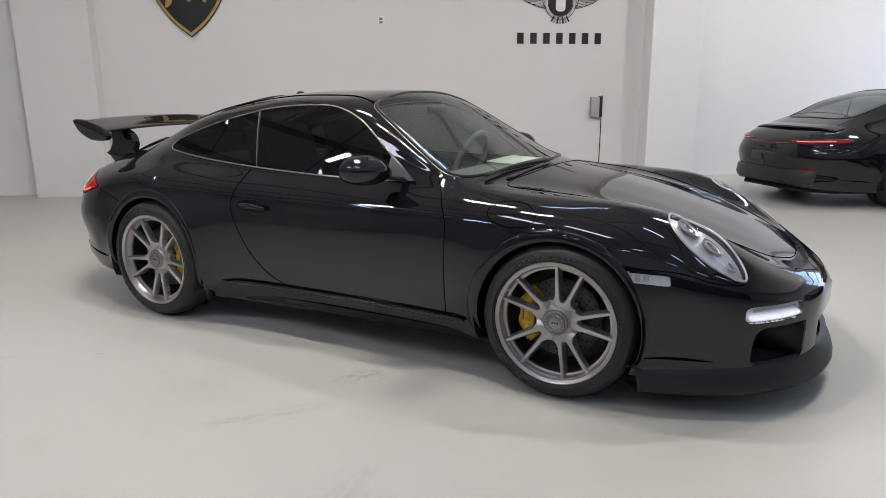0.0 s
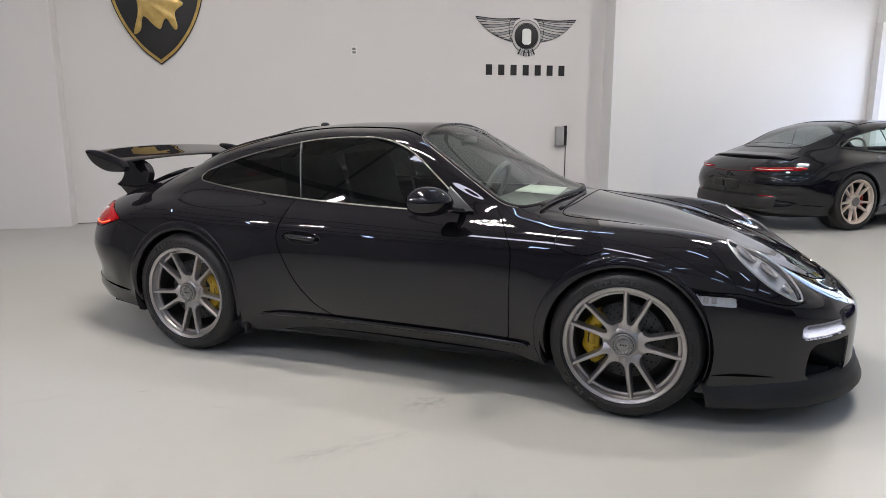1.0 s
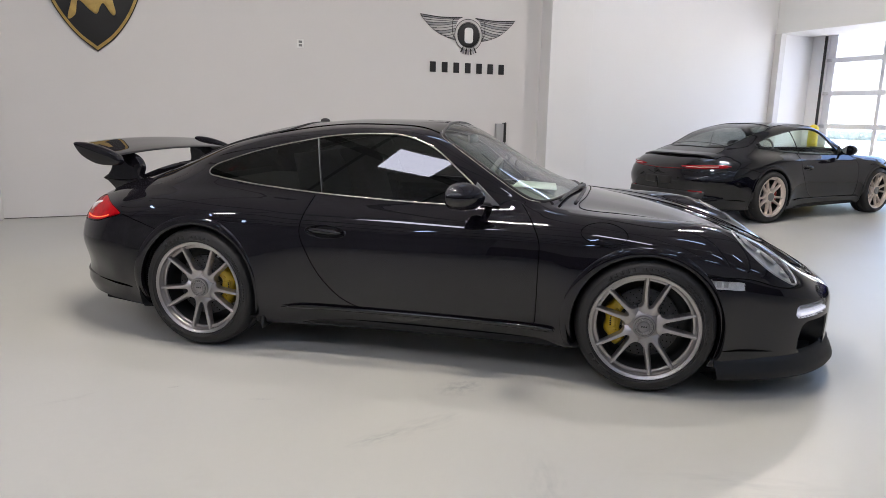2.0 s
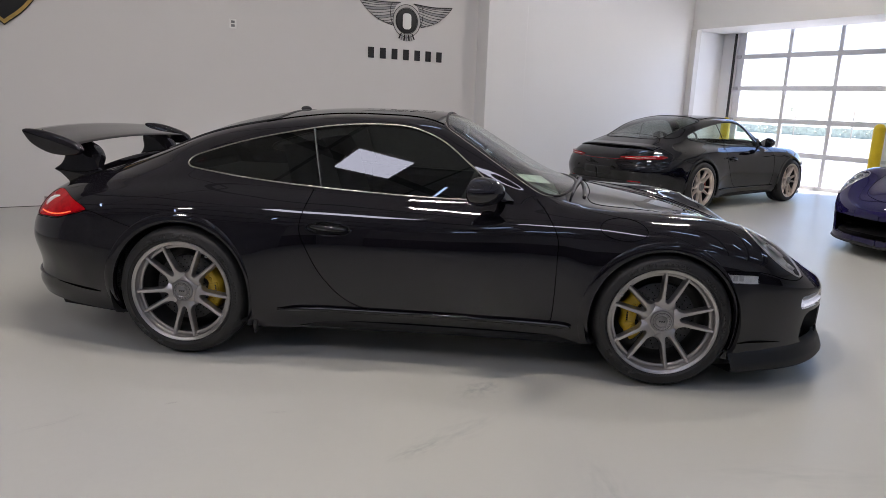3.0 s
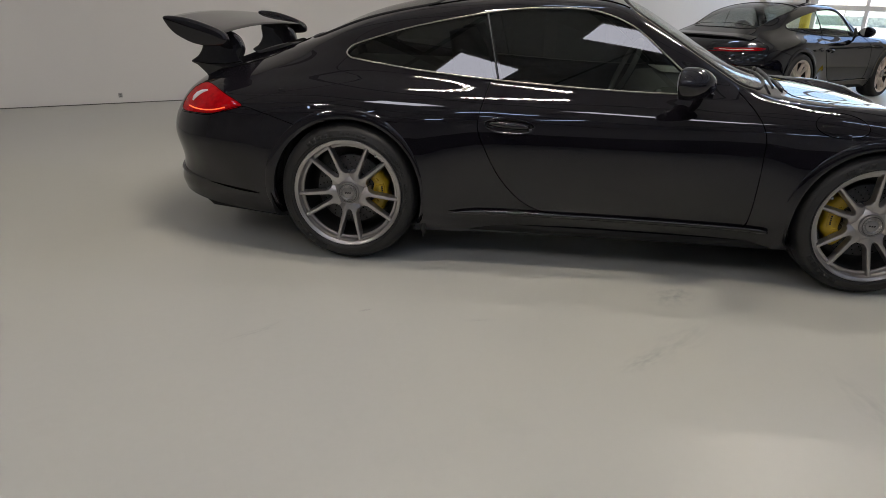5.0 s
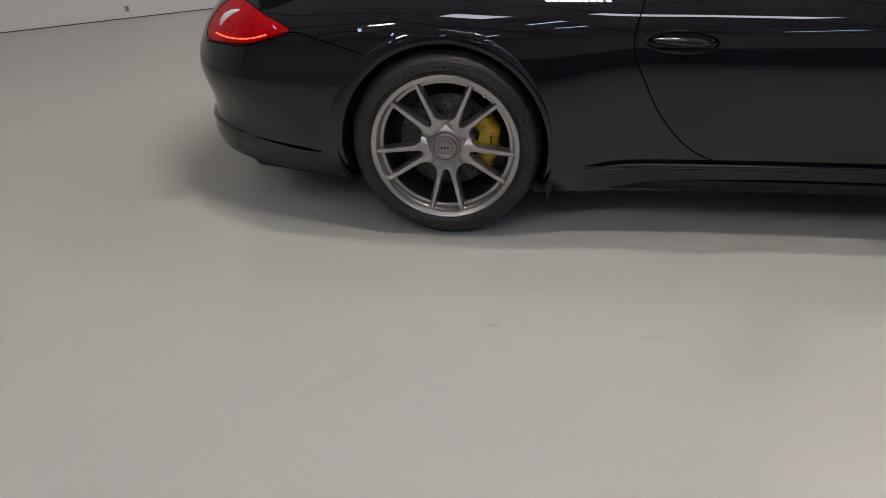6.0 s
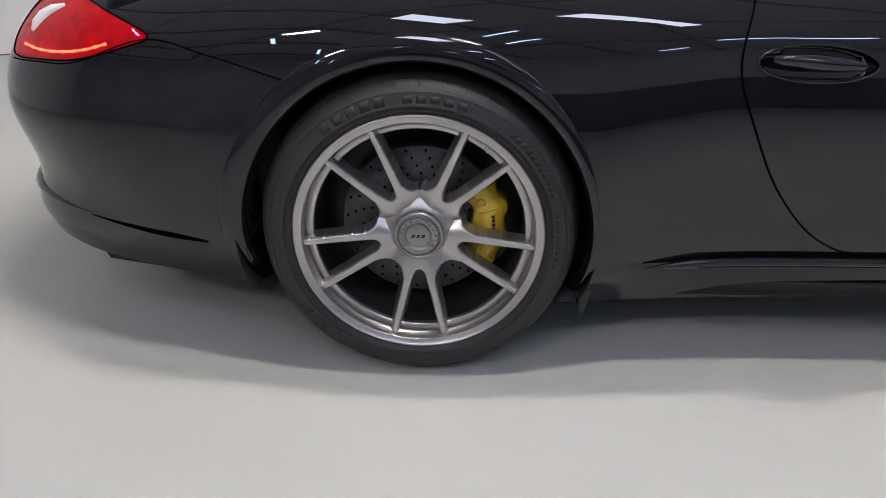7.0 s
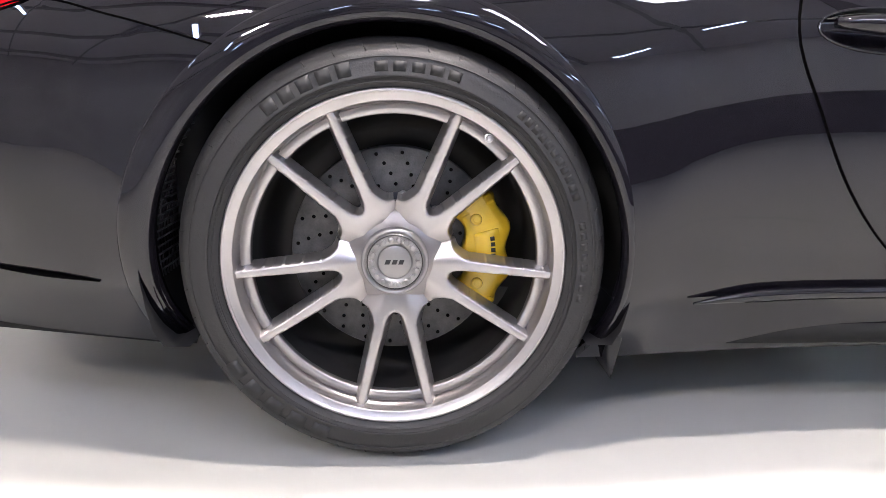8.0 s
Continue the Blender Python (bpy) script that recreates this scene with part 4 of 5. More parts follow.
            if p is not None:
                c = Vector((p.x, s * abs(p.y), p.z)) - Vector((0, 0, 0.030))
                mm = Matrix.Translation(c) @ pose(0, 0, 0, 0, 38, 0) @ pose(0, 0, 0, 90, 0, 0)
                lamp = lathe([(r * 0.60, 0.010), (r * 0.66, 0.002), (r * 0.72, 0.001), (r * 0.80, 0.006), (r * 0.95, 0.003), (r, 0.008), (r, 0.016)], 32, m=mm)
                ring = part("bulb_ring", lamp, M_SATIN, cover)
                part("bulb_lens", lathe([(1e-4, 0.004), (r * 0.3, 0.0055), (r * 0.62, 0.011)], 24, m=mm), M_PROJ, ring, "dark glass projector lens")
    def covered(key, nm, lab, deep, back):
        """A clear cover over a sunk tray, on both sides."""
        out = []
        h = half(key)
        for s, b in ((1, mirror_copy(h)), (-1, h)):
            tray = b.copy()
            rimmed = [e for e in tray.edges if len(e.link_faces) == 1]
            nrm = {v: everything.get(tuple(round(c, 5) for c in v.co), Vector((0, s, 0))) for v in tray.verts}
            ext = bmesh.ops.extrude_edge_only(tray, edges=rimmed)["geom"]
            wall_top = {g for g in ext if isinstance(g, bmesh.types.BMVert)}
            for v in nrm:
                v.co -= nrm[v] * deep
            for v in wall_top:
                v.co -= everything.get(tuple(round(c, 5) for c in v.co), Vector((0, s, 0))) * 0.001
            cover = panel(nm, b, M_LENS, car, everything, lab)
            part("tray", tray, back, cover, smooth=False)
            out.append((s, cover))
        return out

    def sunk(key, nm, deep, material, lab=""):
        """A recess in the shell with its walls, on both sides."""
        h = half(key)
        for s, b in ((1, mirror_copy(h)), (-1, h)):
            rimmed = [e for e in b.edges if len(e.link_faces) == 1 and not all(abs(v.co.y) < 1e-4 for v in e.verts)]
            nrm = {v: everything.get(tuple(round(c, 5) for c in v.co), Vector((0, s, 0))) for v in b.verts}
            bmesh.ops.extrude_edge_only(b, edges=rimmed)
            for v in nrm:
                v.co -= nrm[v] * deep
            part(nm, b, material, car, lab)

    sunk("cup", "handle_recess", 0.020, paint)
    if hero:
        sunk("vent", "nose_vent", 0.030, M_MESH, "black air outlet in the nose")
    if lamps == "classic":
        for s, cover in covered("daylight", "daylight_lamp", "lit white daylight lamp", 0.020, M_REFLECT):
            strip = [skin.front(y, .399, -0.008) for y in np.linspace(-.672, -.486, 16)]
            line_on("led_strip", strip, 0.0125, M_DRL, cover, s, "lit white strip", flat=0.95)
            line_on("upper_reflector", [skin.front(y, .426, -0.010) for y in np.linspace(-.665, -.495, 12)], 0.006, M_SATIN, cover, s)
        for s, cover in covered("marker", "marker_lamp", "clear side marker lamp", 0.010, M_CLEAR):
            for k in range(3):
                p = skin.side(1.46 + .03 * k, .553)
                if p is not None:
                    part("facet", flipped(box((p.x - .010, p.y + .004, .541), (p.x + .010, p.y + .009, .566), 0.003), s), M_SATIN, cover)
        h = half("taillamp")
        for s, b in ((1, mirror_copy(h)), (-1, h)):
            tl = panel("tail_lamp", b, M_RED, car, everything, "red tail lamp with a clear upper corner", 0.02)
            pts = [skin.side(x, z, 0.0022) for x, z in curve_pts([(-1.79, .693), (-1.84, .680), (-1.90, .671), (-1.97, .668), (-2.03, .672)], 6)]
            line_on("light_strip", pts, [0.0022 + 0.0012 * (k % 3 == 0) for k in range(len(pts))], M_REDLIT, tl, s)
            line_on("lamp_seal", [skin.side(x, z, 0.0006) for x, z in TAILLAMP], 0.0017, M_GAP, tl, s, closed=True)
            clear = []
            for x, z in ((-1.925, .752), (-1.955, .742), (-1.98, .728), (-2.0, .712), (-2.012, .698)):
                clear.append(skin.side(x, z, 0.002))
            line_on("clear_corner", clear, [0.0010, 0.0034, 0.0046, 0.0038, 0.0012], M_CLEAR, tl, s, "clear lamp corner", flat=3.4)
    else:
        pts = [skin.back(-max(abs(y), 0.004), 0.665 + 0.02 * abs(y) / .6, 0.003) for y in np.linspace(-0.62, 0.62, 60)]
        pts = [Vector((p.x, y, p.z)) for p, y in zip(pts, np.linspace(-0.62, 0.62, 60)) if p is not None]
        line_on("light_strip", pts, 0.004, M_REDDK, car, -1, "dark red full-width lamp strip", flat=0.8)
        for s in (-1, 1):
            p2 = [skin.back(y, 0.700, 0.004) for y in np.linspace(-0.30, -0.52, 8)] + [skin.side(x, 0.705 + 0.05 * (x + 2.1), 0.004) for x in np.linspace(-2.09, -1.84, 12)]
            p2 = [p for p in p2 if p is not None]
            nn = len(p2)
            tlamp = line_on("tail_lamp", p2, [0.004 + 0.006 * min(1, 4 * k / nn, 4 * (nn - 1 - k) / nn) for k in range(nn)], M_REDDK, car, s, "narrow dark red tail lamp", flat=2.6)
            for dz in (-0.012, 0.014):
                line_on("lamp_line", [p + Vector((-0.005, -0.007, dz)) for p in p2[2:-2]], 0.0050, M_RED, tlamp, s)
            # white tube laid on as the reflection across the lamp
            line_on("lamp_glint", [p + Vector((-0.006, -0.009, 0.001)) for p in p2[2:-6]], 0.0034, M_CLEAR, tlamp, s, "thin clear lamp line")
            p3 = [skin.back(y, 0.40, 0.002) for y in np.linspace(-0.60, -0.45, 8)]
            line_on("reflector", p3, 0.012, M_REDDK, car, s, "red bumper reflector")
        duck, prev = bmesh.new(), None
        for y in np.linspace(-0.60, 0.60, 40):
            u = (y / 0.68) ** 2
            x = -2.055 + 0.17 * u
            low, mid_, fore = (skin.top(x + d, -max(abs(y), 0.004)) for d in (0.03, 0.10, 0.18))
            if low is None or mid_ is None or fore is None:
                continue
            zt = max(low.z + 0.016, mid_.z - 0.004) - 0.014 * u
            row = [duck.verts.new(q) for q in ((x + 0.18, y, fore.z - 0.004), (x + 0.10, y, mid_.z + 0.006), (x + 0.015, y, zt), (x, y, zt - 0.004), (x + 0.002, y, zt - 0.022), (x + 0.04, y, low.z - 0.014))]
            if prev:
                for i in range(5):
                    duck.faces.new((prev[i], row[i], row[i + 1], prev[i + 1]))
            prev = row
        bmesh.ops.recalc_face_normals(duck, faces=duck.faces)
        part("spoiler_lip", duck, paint, car, "raised spoiler lip across the tail")
        # lower bumper shelf and the sunk number plate panel
        for nm, half_w, rows_, mt_, lab in (("bumper_shelf", 0.62, ((.012, .405), (-.020, .398), (-.034, .380), (-.034, .300), (-.016, .255), (.030, .235)), M_TRIM, "black plastic bumper shelf"),
                                            ("plate_panel", 0.22, ((.006, .575), (-.006, .568), (-.007, .550), (-.007, .530), (-.007, .510), (-.007, .490), (-.006, .477), (.006, .470)), M_TRIM, "dark number plate recess")):
            sheet, prev = bmesh.new(), None
            for y in np.linspace(-half_w, half_w, 32):
                on = [skin.back(-max(abs(y), 0.004), z) for dx, z in rows_]
                if None in on:
                    continue
                thin = min(1, (half_w - abs(y)) / 0.05)
                row = [sheet.verts.new((p.x + (dx * thin if dx < 0 else dx), y, z)) for p, (dx, z) in zip(on, rows_)]
                if prev:
                    for k in range(len(row) - 1):
                        sheet.faces.new((prev[k], row[k], row[k + 1], prev[k + 1]))
                prev = row
            bmesh.ops.recalc_face_normals(sheet, faces=sheet.faces)
            part(nm, sheet, mt_, car, lab)
    # intakes: dark boxes with mesh behind the openings
    holes = ((-.54, .105, .205, .352), (.54, .105, .205, .352), (0.0, .31, .2, .33)) if hero else ((0.0, .64, .185, .365),)
    for c, w, z0, z1 in holes:
        fx = (skin.front(c, 0.28) or Vector((1.9, 0, 0))).x
        lean = 0.17 if c < -0.1 else (-0.17 if c > 0.1 else 0.0)
        bm = box((fx - (0.26 if hero else 0.4), c - w - 0.012 + min(lean, 0), z0 - 0.035), (fx - 0.150 if abs(c) > 0.1 else fx - (0.07 if hero else 0.30), c + w + 0.012 + max(lean, 0), z1 + 0.035))
        grille = part("grille", bm, M_MESH, car, "black intake mesh")
        if abs(c) > 0.1:
            yi = c - math.copysign(w + 0.018, c)
            fi = (skin.front(yi, 0.28) or Vector((2.0, 0, 0))).x
            part("duct_wall", box((fi - 0.28, yi - 0.008, z0 - 0.03), (fi - 0.012, yi + 0.008, z1 + 0.03)), M_MESH, grille)
        if hero:
            for k in range(12):
                y = c - w + 2 * w * (k + 0.5) / 12
                q = fx - 0.143 if abs(c) > 0.1 else fx - 0.063
                part("grille_bar", box((q - 0.004, y - 0.0015, z0), (q, y + 0.0015, z1)), M_TRIM, grille)
    # arch liners, lips and floor pan
    for s in (-1, 1):
        for cx, cz, r in (FRONT_ARCH, REAR_ARCH):
            ring = []
            bm = bmesh.new()
            prev = None
            for k in range(41):
                a = radians(-35 + 250 * k / 40)
                p = [(cx + (r + 0.018) * math.cos(a), s * d, cz + (r + 0.018) * math.sin(a)) for d in (0.868 if cx > 0 else 0.885, 0.5)]
                row = [bm.verts.new(q) for q in p] + [bm.verts.new((cx, s * 0.5, cz))]
                if prev:
                    bm.faces.new((prev[0], row[0], row[1], prev[1]))
                    bm.faces.new((prev[1], row[1], row[2]))
                prev = row
            bmesh.ops.remove_doubles(bm, verts=bm.verts, dist=1e-5)
            for v in bm.verts:
                v.co.z = max(v.co.z, 0.20)
            part("wheel_well", bm, M_LINER, car)
    pan = slab([(2.03, -.40), (1.85, -.62), (1.55, -.76), (1.5, -.6), (.82, -.6), (.80, -.79), (-.80, -.79), (-.82, -.58), (-1.52, -.58), (-1.55, -.78), (-1.95, -.68), (-2.15, -.45),
                (-2.15, .45), (-1.95, .68), (-1.55, .78), (-1.52, .58), (-.82, .58), (-.80, .79), (.80, .79), (.82, .6), (1.5, .6), (1.55, .76), (1.85, .62), (2.03, .40)], 0.165, 0.20, axis="z")
    part("floor_pan", pan, M_LINER, car)
    # splitter lip
    LIP = {True: ((-0.03, .208), (-0.004, .200), (0.003, .172), (0.018, .144), (0.030, .112), (0.022, .098), (-0.08, .102)),
           False: ((-0.03, .140), (-0.012, .138), (-0.006, .128), (0.004, .122), (0.005, .114), (0.000, .110), (-0.08, .112))}
    lip_pts = [(1.50, .835), (1.62, .80), (1.78, .735), (1.92, .635), (2.035, .50), (2.115, .34), (2.155, .17), (2.165, 0)]
    edge = curve_pts(lip_pts, 6)
    bm = bmesh.new()
    rows = []
    for x, w in list(edge) + [(p[0], -p[1]) for p in edge[-2::-1]]:
        nx, ny = x - 1.2, w
        d = Vector((0.5 + max(nx, 0), 1.2 * ny, 0)).normalized()
        rows.append([bm.verts.new((x + d.x * o, -(w + d.y * o), z)) for o, z in LIP[hero]])
    for a, b in zip(rows, rows[1:]):
        for i in range(6):
            bm.faces.new((a[i], b[i], b[i + 1], a[i + 1]))
    bmesh.ops.recalc_face_normals(bm, faces=bm.faces)
    part("front_lip", bm, M_LIP, car, "matt black rubber front lip")
    # panel gaps
    def side_line(pts, r=0.0021, mt=M_GAP, nm="panel_gap", off=0.0004):
        for s in (-1, 1):
            line_on(nm, [skin.side(x, z, off) for x, z in pts], r, mt, car, s)
    def top_line(pts, r=0.0021, mt=M_GAP, nm="panel_gap", off=0.0004):
        for s in (-1, 1):
            line_on(nm, [skin.top(x, -w, off) for x, w in pts if w >= 0], r, mt, car, s)
    side_line([p for p in DOOR if p[1] < 0.862])
    side_line([(x, z) for x, z in NOSE[1:-4]])
    side_line([p for p in curve_pts(TAIL[1:8], 6) if math.hypot(p[0] - REAR_ARCH[0], p[1] - REAR_ARCH[1]) > REAR_ARCH[2] + 0.044], 0.0016)
    top_line([p for p in BONNET])
    top_line([p for p in ENGINE_LID])
    if lamps == "classic":
        side_line(TANK_FLAP + TANK_FLAP[:1], 0.0016)
    top_line([(x, -y) for x, y in HEADLAMP] + [(HEADLAMP[0][0], -HEADLAMP[0][1])], 0.0045, M_SATIN, "lamp_seal")
    # window trim and seals
    trim_mat = M_CHROME if hero else M_TRIM
    for s in (-1, 1):
        line_on("window_trim", [skin.side(x, z, 0.002) for x, z in DLO], 0.0038 if hero else 0.005, trim_mat, car, s, "thin satin window trim" if hero else "", True)
        line_on("window_post", [skin.side(x, z, 0.002) for x, z in ((-.505, .872), (-.519, .93), (-.536, 1.0), (-.556, 1.08), (-.573, 1.146))], 0.006, M_TRIM, car, s)
        if hero:
            line_on("post_trim", [skin.side(x, z, 0.007) for x, z in ((-.505, .872), (-.519, .93), (-.536, 1.0), (-.556, 1.08), (-.573, 1.146))], 0.0020, M_GREY, car, s)
        line_on("screen_seal", [skin.top(x, -w, 0.001) for x, w in SCREEN if w >= 0], 0.007, M_TRIM, car, s)
        line_on("screen_trim", [skin.top(x, -w, 0.001) for x, w in curve_pts([(.645, .655), (.57, .671), (.42, .635), (.29, .596), (.17, .559), (.10, .52), (.075, .43)], 8)], 0.0022, trim_mat, car, s)
        line_on("rear_seal", [skin.top(x, -w, 0.001) for x, w in (REARGLASS if hero else WIDEGLASS) if w >= 0], 0.006, M_TRIM, car, s)
        line_on("roof_gutter", [skin.top(x, -w, 0.0005) for x, w in curve_pts([(.075, .49), (-.12, .425), (-.36, .41), (-.62, .435), (-.87, .47)], 6)], 0.004, M_GAP, car, s)
        # sill ridge along the door's foot
        sill = [skin.side(x, z, 0.009) for x, z in curve_pts([(-.70, .262), (-.55, .272), (-.2, .272), (.3, .272), (.7, .268), (.76, .262)], 8)]
        n = len([p for p in sill if p is not None])
        line_on("sill_strip", sill, [0.002 + 0.010 * min(1, 6 * k / n, 6 * (n - 1 - k) / n) for k in range(n)], paint, car, s)
        # door handle
        grip = [(-.53 + .18 * k / 10, .690 - 0.012 * k / 10) for k in range(11)]
        hp = [skin.side(x, z, 0.010 + 0.012 * math.sin(math.pi * k / 10)) for k, (x, z) in enumerate(grip)]
        hob = line_on("door_handle", hp, [0.008 + 0.008 * math.sin(math.pi * k / 10) for k in range(11)], paint, car, s, "gloss black pull handle")
        line_on("recess_edge", [skin.side(x, z, 0.0) for x, z in HANDLE_CUP], 0.0025, paint, car, s, closed=True)
        # side marker lamp
        mk = [skin.side(x, z, 0.002) for x, z in ((1.437, .553), (1.47, .551), (1.52, .549), (1.57, .546), (1.605, .543))]
        if not hero:
            line_on("marker_lamp", mk, [0.006, 0.017, 0.018, 0.017, 0.012], M_CLEAR, car, s, "clear side marker lamp", flat=0.9)
        # mirror
        head = bmesh.new()
        bmesh.ops.create_uvsphere(head, u_segments=32, v_segments=20, radius=1.0)
        for v in head.verts:
            c = v.co
            fx = c.x if c.x > -0.35 else -0.35 - 0.12 * (abs(c.x) - 0.35)
            inner = max(c.y, 0.0)
            v.co = Vector((0.300 + 0.108 * fx * (1 - 0.25 * inner) + 0.03 * c.y, -0.912 + (0.108 if c.y < 0 else 0.142) * c.y, 0.910 + 0.068 * c.z * (1 - 0.42 * inner ** 1.5) - 0.022 * inner))
        mob = part("mirror", flipped(head, s), paint, car, "gloss black door mirror")
        arm = tube([(0.35, -0.83, 0.880), (0.37, -0.79, 0.866), (0.395, -0.735, 0.855), (0.41, -0.70, 0.850)], [0.022, 0.017, 0.018, 0.026], 12, flat=0.6)
        part("mirror_arm", flipped(arm, s), M_TRIM, mob)
        glass_bm = ball((0.264, -0.918, 0.909), (0.004, 0.088, 0.052), 24, 12)
        part("mirror_glass", flipped(glass_bm, s), M_SATIN, mob)
        tri = slab([(0.30, .856), (0.45, .850), (0.335, .962)], -0.742, -0.722, 0.003)
        part("mirror_base", flipped(tri, s), M_GREY if hero else M_TRIM, car)
        # arch lips, spats and the ridge round the tail
        for cx, cz, r in (FRONT_ARCH, REAR_ARCH):
            lipm, last = bmesh.new(), None
            for a in np.linspace(radians(-24), radians(204), 72):
                c, n_ = math.cos(a), math.sin(a)
                if cz + (r + 0.02) * n_ < 0.185:
                    continue
                wide = 0.22 + 0.78 * min(max((math.degrees(a) - 8) / 60, 0), 1)
                ds = [0.048 * wide, 0.0452 * wide, 0.041 * wide, 0.025 * wide, 0.008 * wide]
                on = [skin.side(cx + (r + d) * c, cz + (r + d) * n_, 0.0) for d in ds]
                if None in on:
                    continue
                y0, y1, y2, y3, y4 = (p.y for p in on)
                yb = min(y4, y3 + 0.004)
                row = [lipm.verts.new((cx + (r + d) * c, y, cz + (r + d) * n_)) for d, y in
                       ((ds[0], y0 + 0.0015), (ds[1], y1 - 0.0016), (ds[2], y2 - 0.0032), (ds[3], y3 - 0.0036), (ds[4], yb - 0.0046), (0.000, yb - 0.0020), (-0.004, yb + 0.0040), (-0.005, yb + 0.014), (0.002, yb + 0.045))]
                if last:
                    for i in range(8):
                        lipm.faces.new((last[i], row[i], row[i + 1], last[i + 1]))
                last = row
            bmesh.ops.recalc_face_normals(lipm, faces=lipm.faces)
            part("arch_lip", flipped(lipm, s), paint, car)
        if hero:
            cx, cz, r = REAR_ARCH
            bars = []
            for a in range(146, 186, 2):
                c, n_ = math.cos(radians(a)), math.sin(radians(a))
                bars.append(tube([(cx + (r + 0.010) * c, y, cz + (r + 0.010) * n_) for y in (-.865, -.70)], 0.0019, 4))
            for k in range(12):
                y = -.862 + .013 * k
                bars.append(tube([(cx + (r + 0.012) * math.cos(radians(a)), y, cz + (r + 0.012) * math.sin(radians(a))) for a in range(146, 187, 5)], 0.0016, 4))
            part("arch_mesh", flipped(joined(bars), s), M_ARCHMESH, car, "black mesh in the rear wheel arch")
        spat = slab([(-.826, .26), (-.812, .25), (-.806, .19), (-.820, .122), (-.830, .16), (-.834, .22)], -0.845, -0.72, 0.004)
        part("wheel_spat", flipped(spat, s), M_LIP, car, "black rubber wheel-arch spat")
        ridge = [skin.side(x, z, -0.004) for x, z in curve_pts([(-1.84, .317), (-1.92, .319), (-2.0, .321), (-2.08, .323), (-2.13, .323)], 6)]
        ridge += [skin.back(y, .324, -0.002) for y in np.linspace(-.56, 0, 14)]
        n = len([p for p in ridge if p is not None])
        line_on("bumper_ridge", ridge, [0.002 + 0.0115 * min(1, 1.6 * k / n) for k in range(n)], paint, car, s)
        line_on("bumper_slot", [skin.side(x, z, 0.0008) for x, z in curve_pts([(-1.63, .295), (-1.70, .301), (-1.78, .307), (-1.92, .315)], 6)], [0.0008 + 0.0046 * math.sin(math.pi * min(1, 0.06 + k / 19)) for k in range(19)], M_GAP, car, s)
        if hero:
            line_on("bumper_groove", [skin.side(x, z, 0.0005) for x, z in curve_pts([(1.53, .232), (1.60, .238), (1.68, .236), (1.77, .228)], 5)], [0.001 + 0.0045 * math.sin(math.pi * k / 15) for k in range(16)], M_GAP, car, s)
    if not hero:
        at = skin.top(1.90, 0.0, 0.002)
        if at is not None:
            part("badge", ball(at[:], (0.030, 0.022, 0.006), 20, 10), M_GOLD, car, "small gold badge")
    if hero:
        part("antenna", ball((-.80, 0, 1.238), (0.032, 0.012, 0.016), 16, 10), M_TRIM, car)
    # wheels
    spin_r, spin_f = -90, 5
    for s in (-1, 1):
        make_wheel(car, -1.1775, 0.893, 0.333, 0.285, spin_r if s < 0 else 20, 2 if s < 0 else 178, s, rim_mat, cal_mat, hero and s < 0)
        make_wheel(car, 1.1775, 0.872, 0.328, 0.235, spin_f if s < 0 else 33, 178 if s < 0 else 2, s, rim_mat, cal_mat, hero and s < 0, 45)
    # cabin
    roof = bmesh.new()
    grid = [[skin.top(x, y, -0.028) for y in np.linspace(-.44, .44, 13)] for x in np.linspace(-.80, .04, 14)]
    grid = [[roof.verts.new(p) for p in row] for row in grid if None not in row]
    for a, b in zip(grid, grid[1:]):
        for i in range(12):
            roof.faces.new((a[i], b[i], b[i + 1], a[i + 1]))
    part("headlining", roof, M_LINING, car)
    part("dashboard", slab([(.24, .70), (.30, .82), (.48, .842), (.66, .825), (.72, .80), (.72, .60), (.30, .60)], -0.64, 0.64, 0.02), M_DASH, car)
    part("rear_bulkhead", box((-1.52, -.80, .30), (-1.47, .80, .79)), M_LINER, car)
    part("engine_bulkhead", box((-1.522, -.54, .792), (-1.472, .54, .885)), M_LINER, car)
    part("cabin_floor", box((-1.2, -.70, .20), (.7, .70, .24)), M_DASH, car)
    part("parcel_shelf", box((-1.45, -.52, .70), (-.75, .52, .86), 0.03), M_DASH, car)
    low = 1.0 if hero else 0.86
    for s in (-1, 1):
        seat = slab([(.02, .30), (.05, .42), (-.40, .46), (-.52, .70), (-.60, .98), (-.66, 1.07), (-.76, 1.06), (-.72, .85), (-.62, .55), (-.55, .30)], s * 0.34 - 0.22, s * 0.34 + 0.22, 0.035, 3)
        for v in seat.verts:
            v.co.z *= low
        part("seat", seat, M_SEAT, car)
    wheel_m = Matrix.Translation((.20, .36, .84)) @ pose(0, 0, 0, 0, -66, 0)
    ringp = [wheel_m @ Vector((0.18 * math.cos(a), 0.18 * math.sin(a), 0)) for a in np.linspace(0, 2 * math.pi, 41)[:-1]]
    part("steering_wheel", tube(ringp, 0.016, 10, True), M_DASH, car)
    part("rear_view_mirror", box((.15, -.11, 1.125), (.17, .11, 1.175), 0.01), M_BLACK, car)
    # wipers and cowl
    part("cowl_grille", tube([p for p in (skin.top(.84 - 0.12 * y * y, y, 0.004) for y in np.linspace(-.5, .5, 24)) if p is not None], 0.009, 8, flat=0.5), M_TRIM, car)
    for y0, y1, x1 in ((-.02, -.58, .735), (.42, -.04, .815)):
        pts = [skin.top(.83 + (x1 - .83) * t, y0 + (y1 - y0) * t, 0.016) for t in np.linspace(0, 1, 14)]
        arm = [p for p in pts if p is not None]
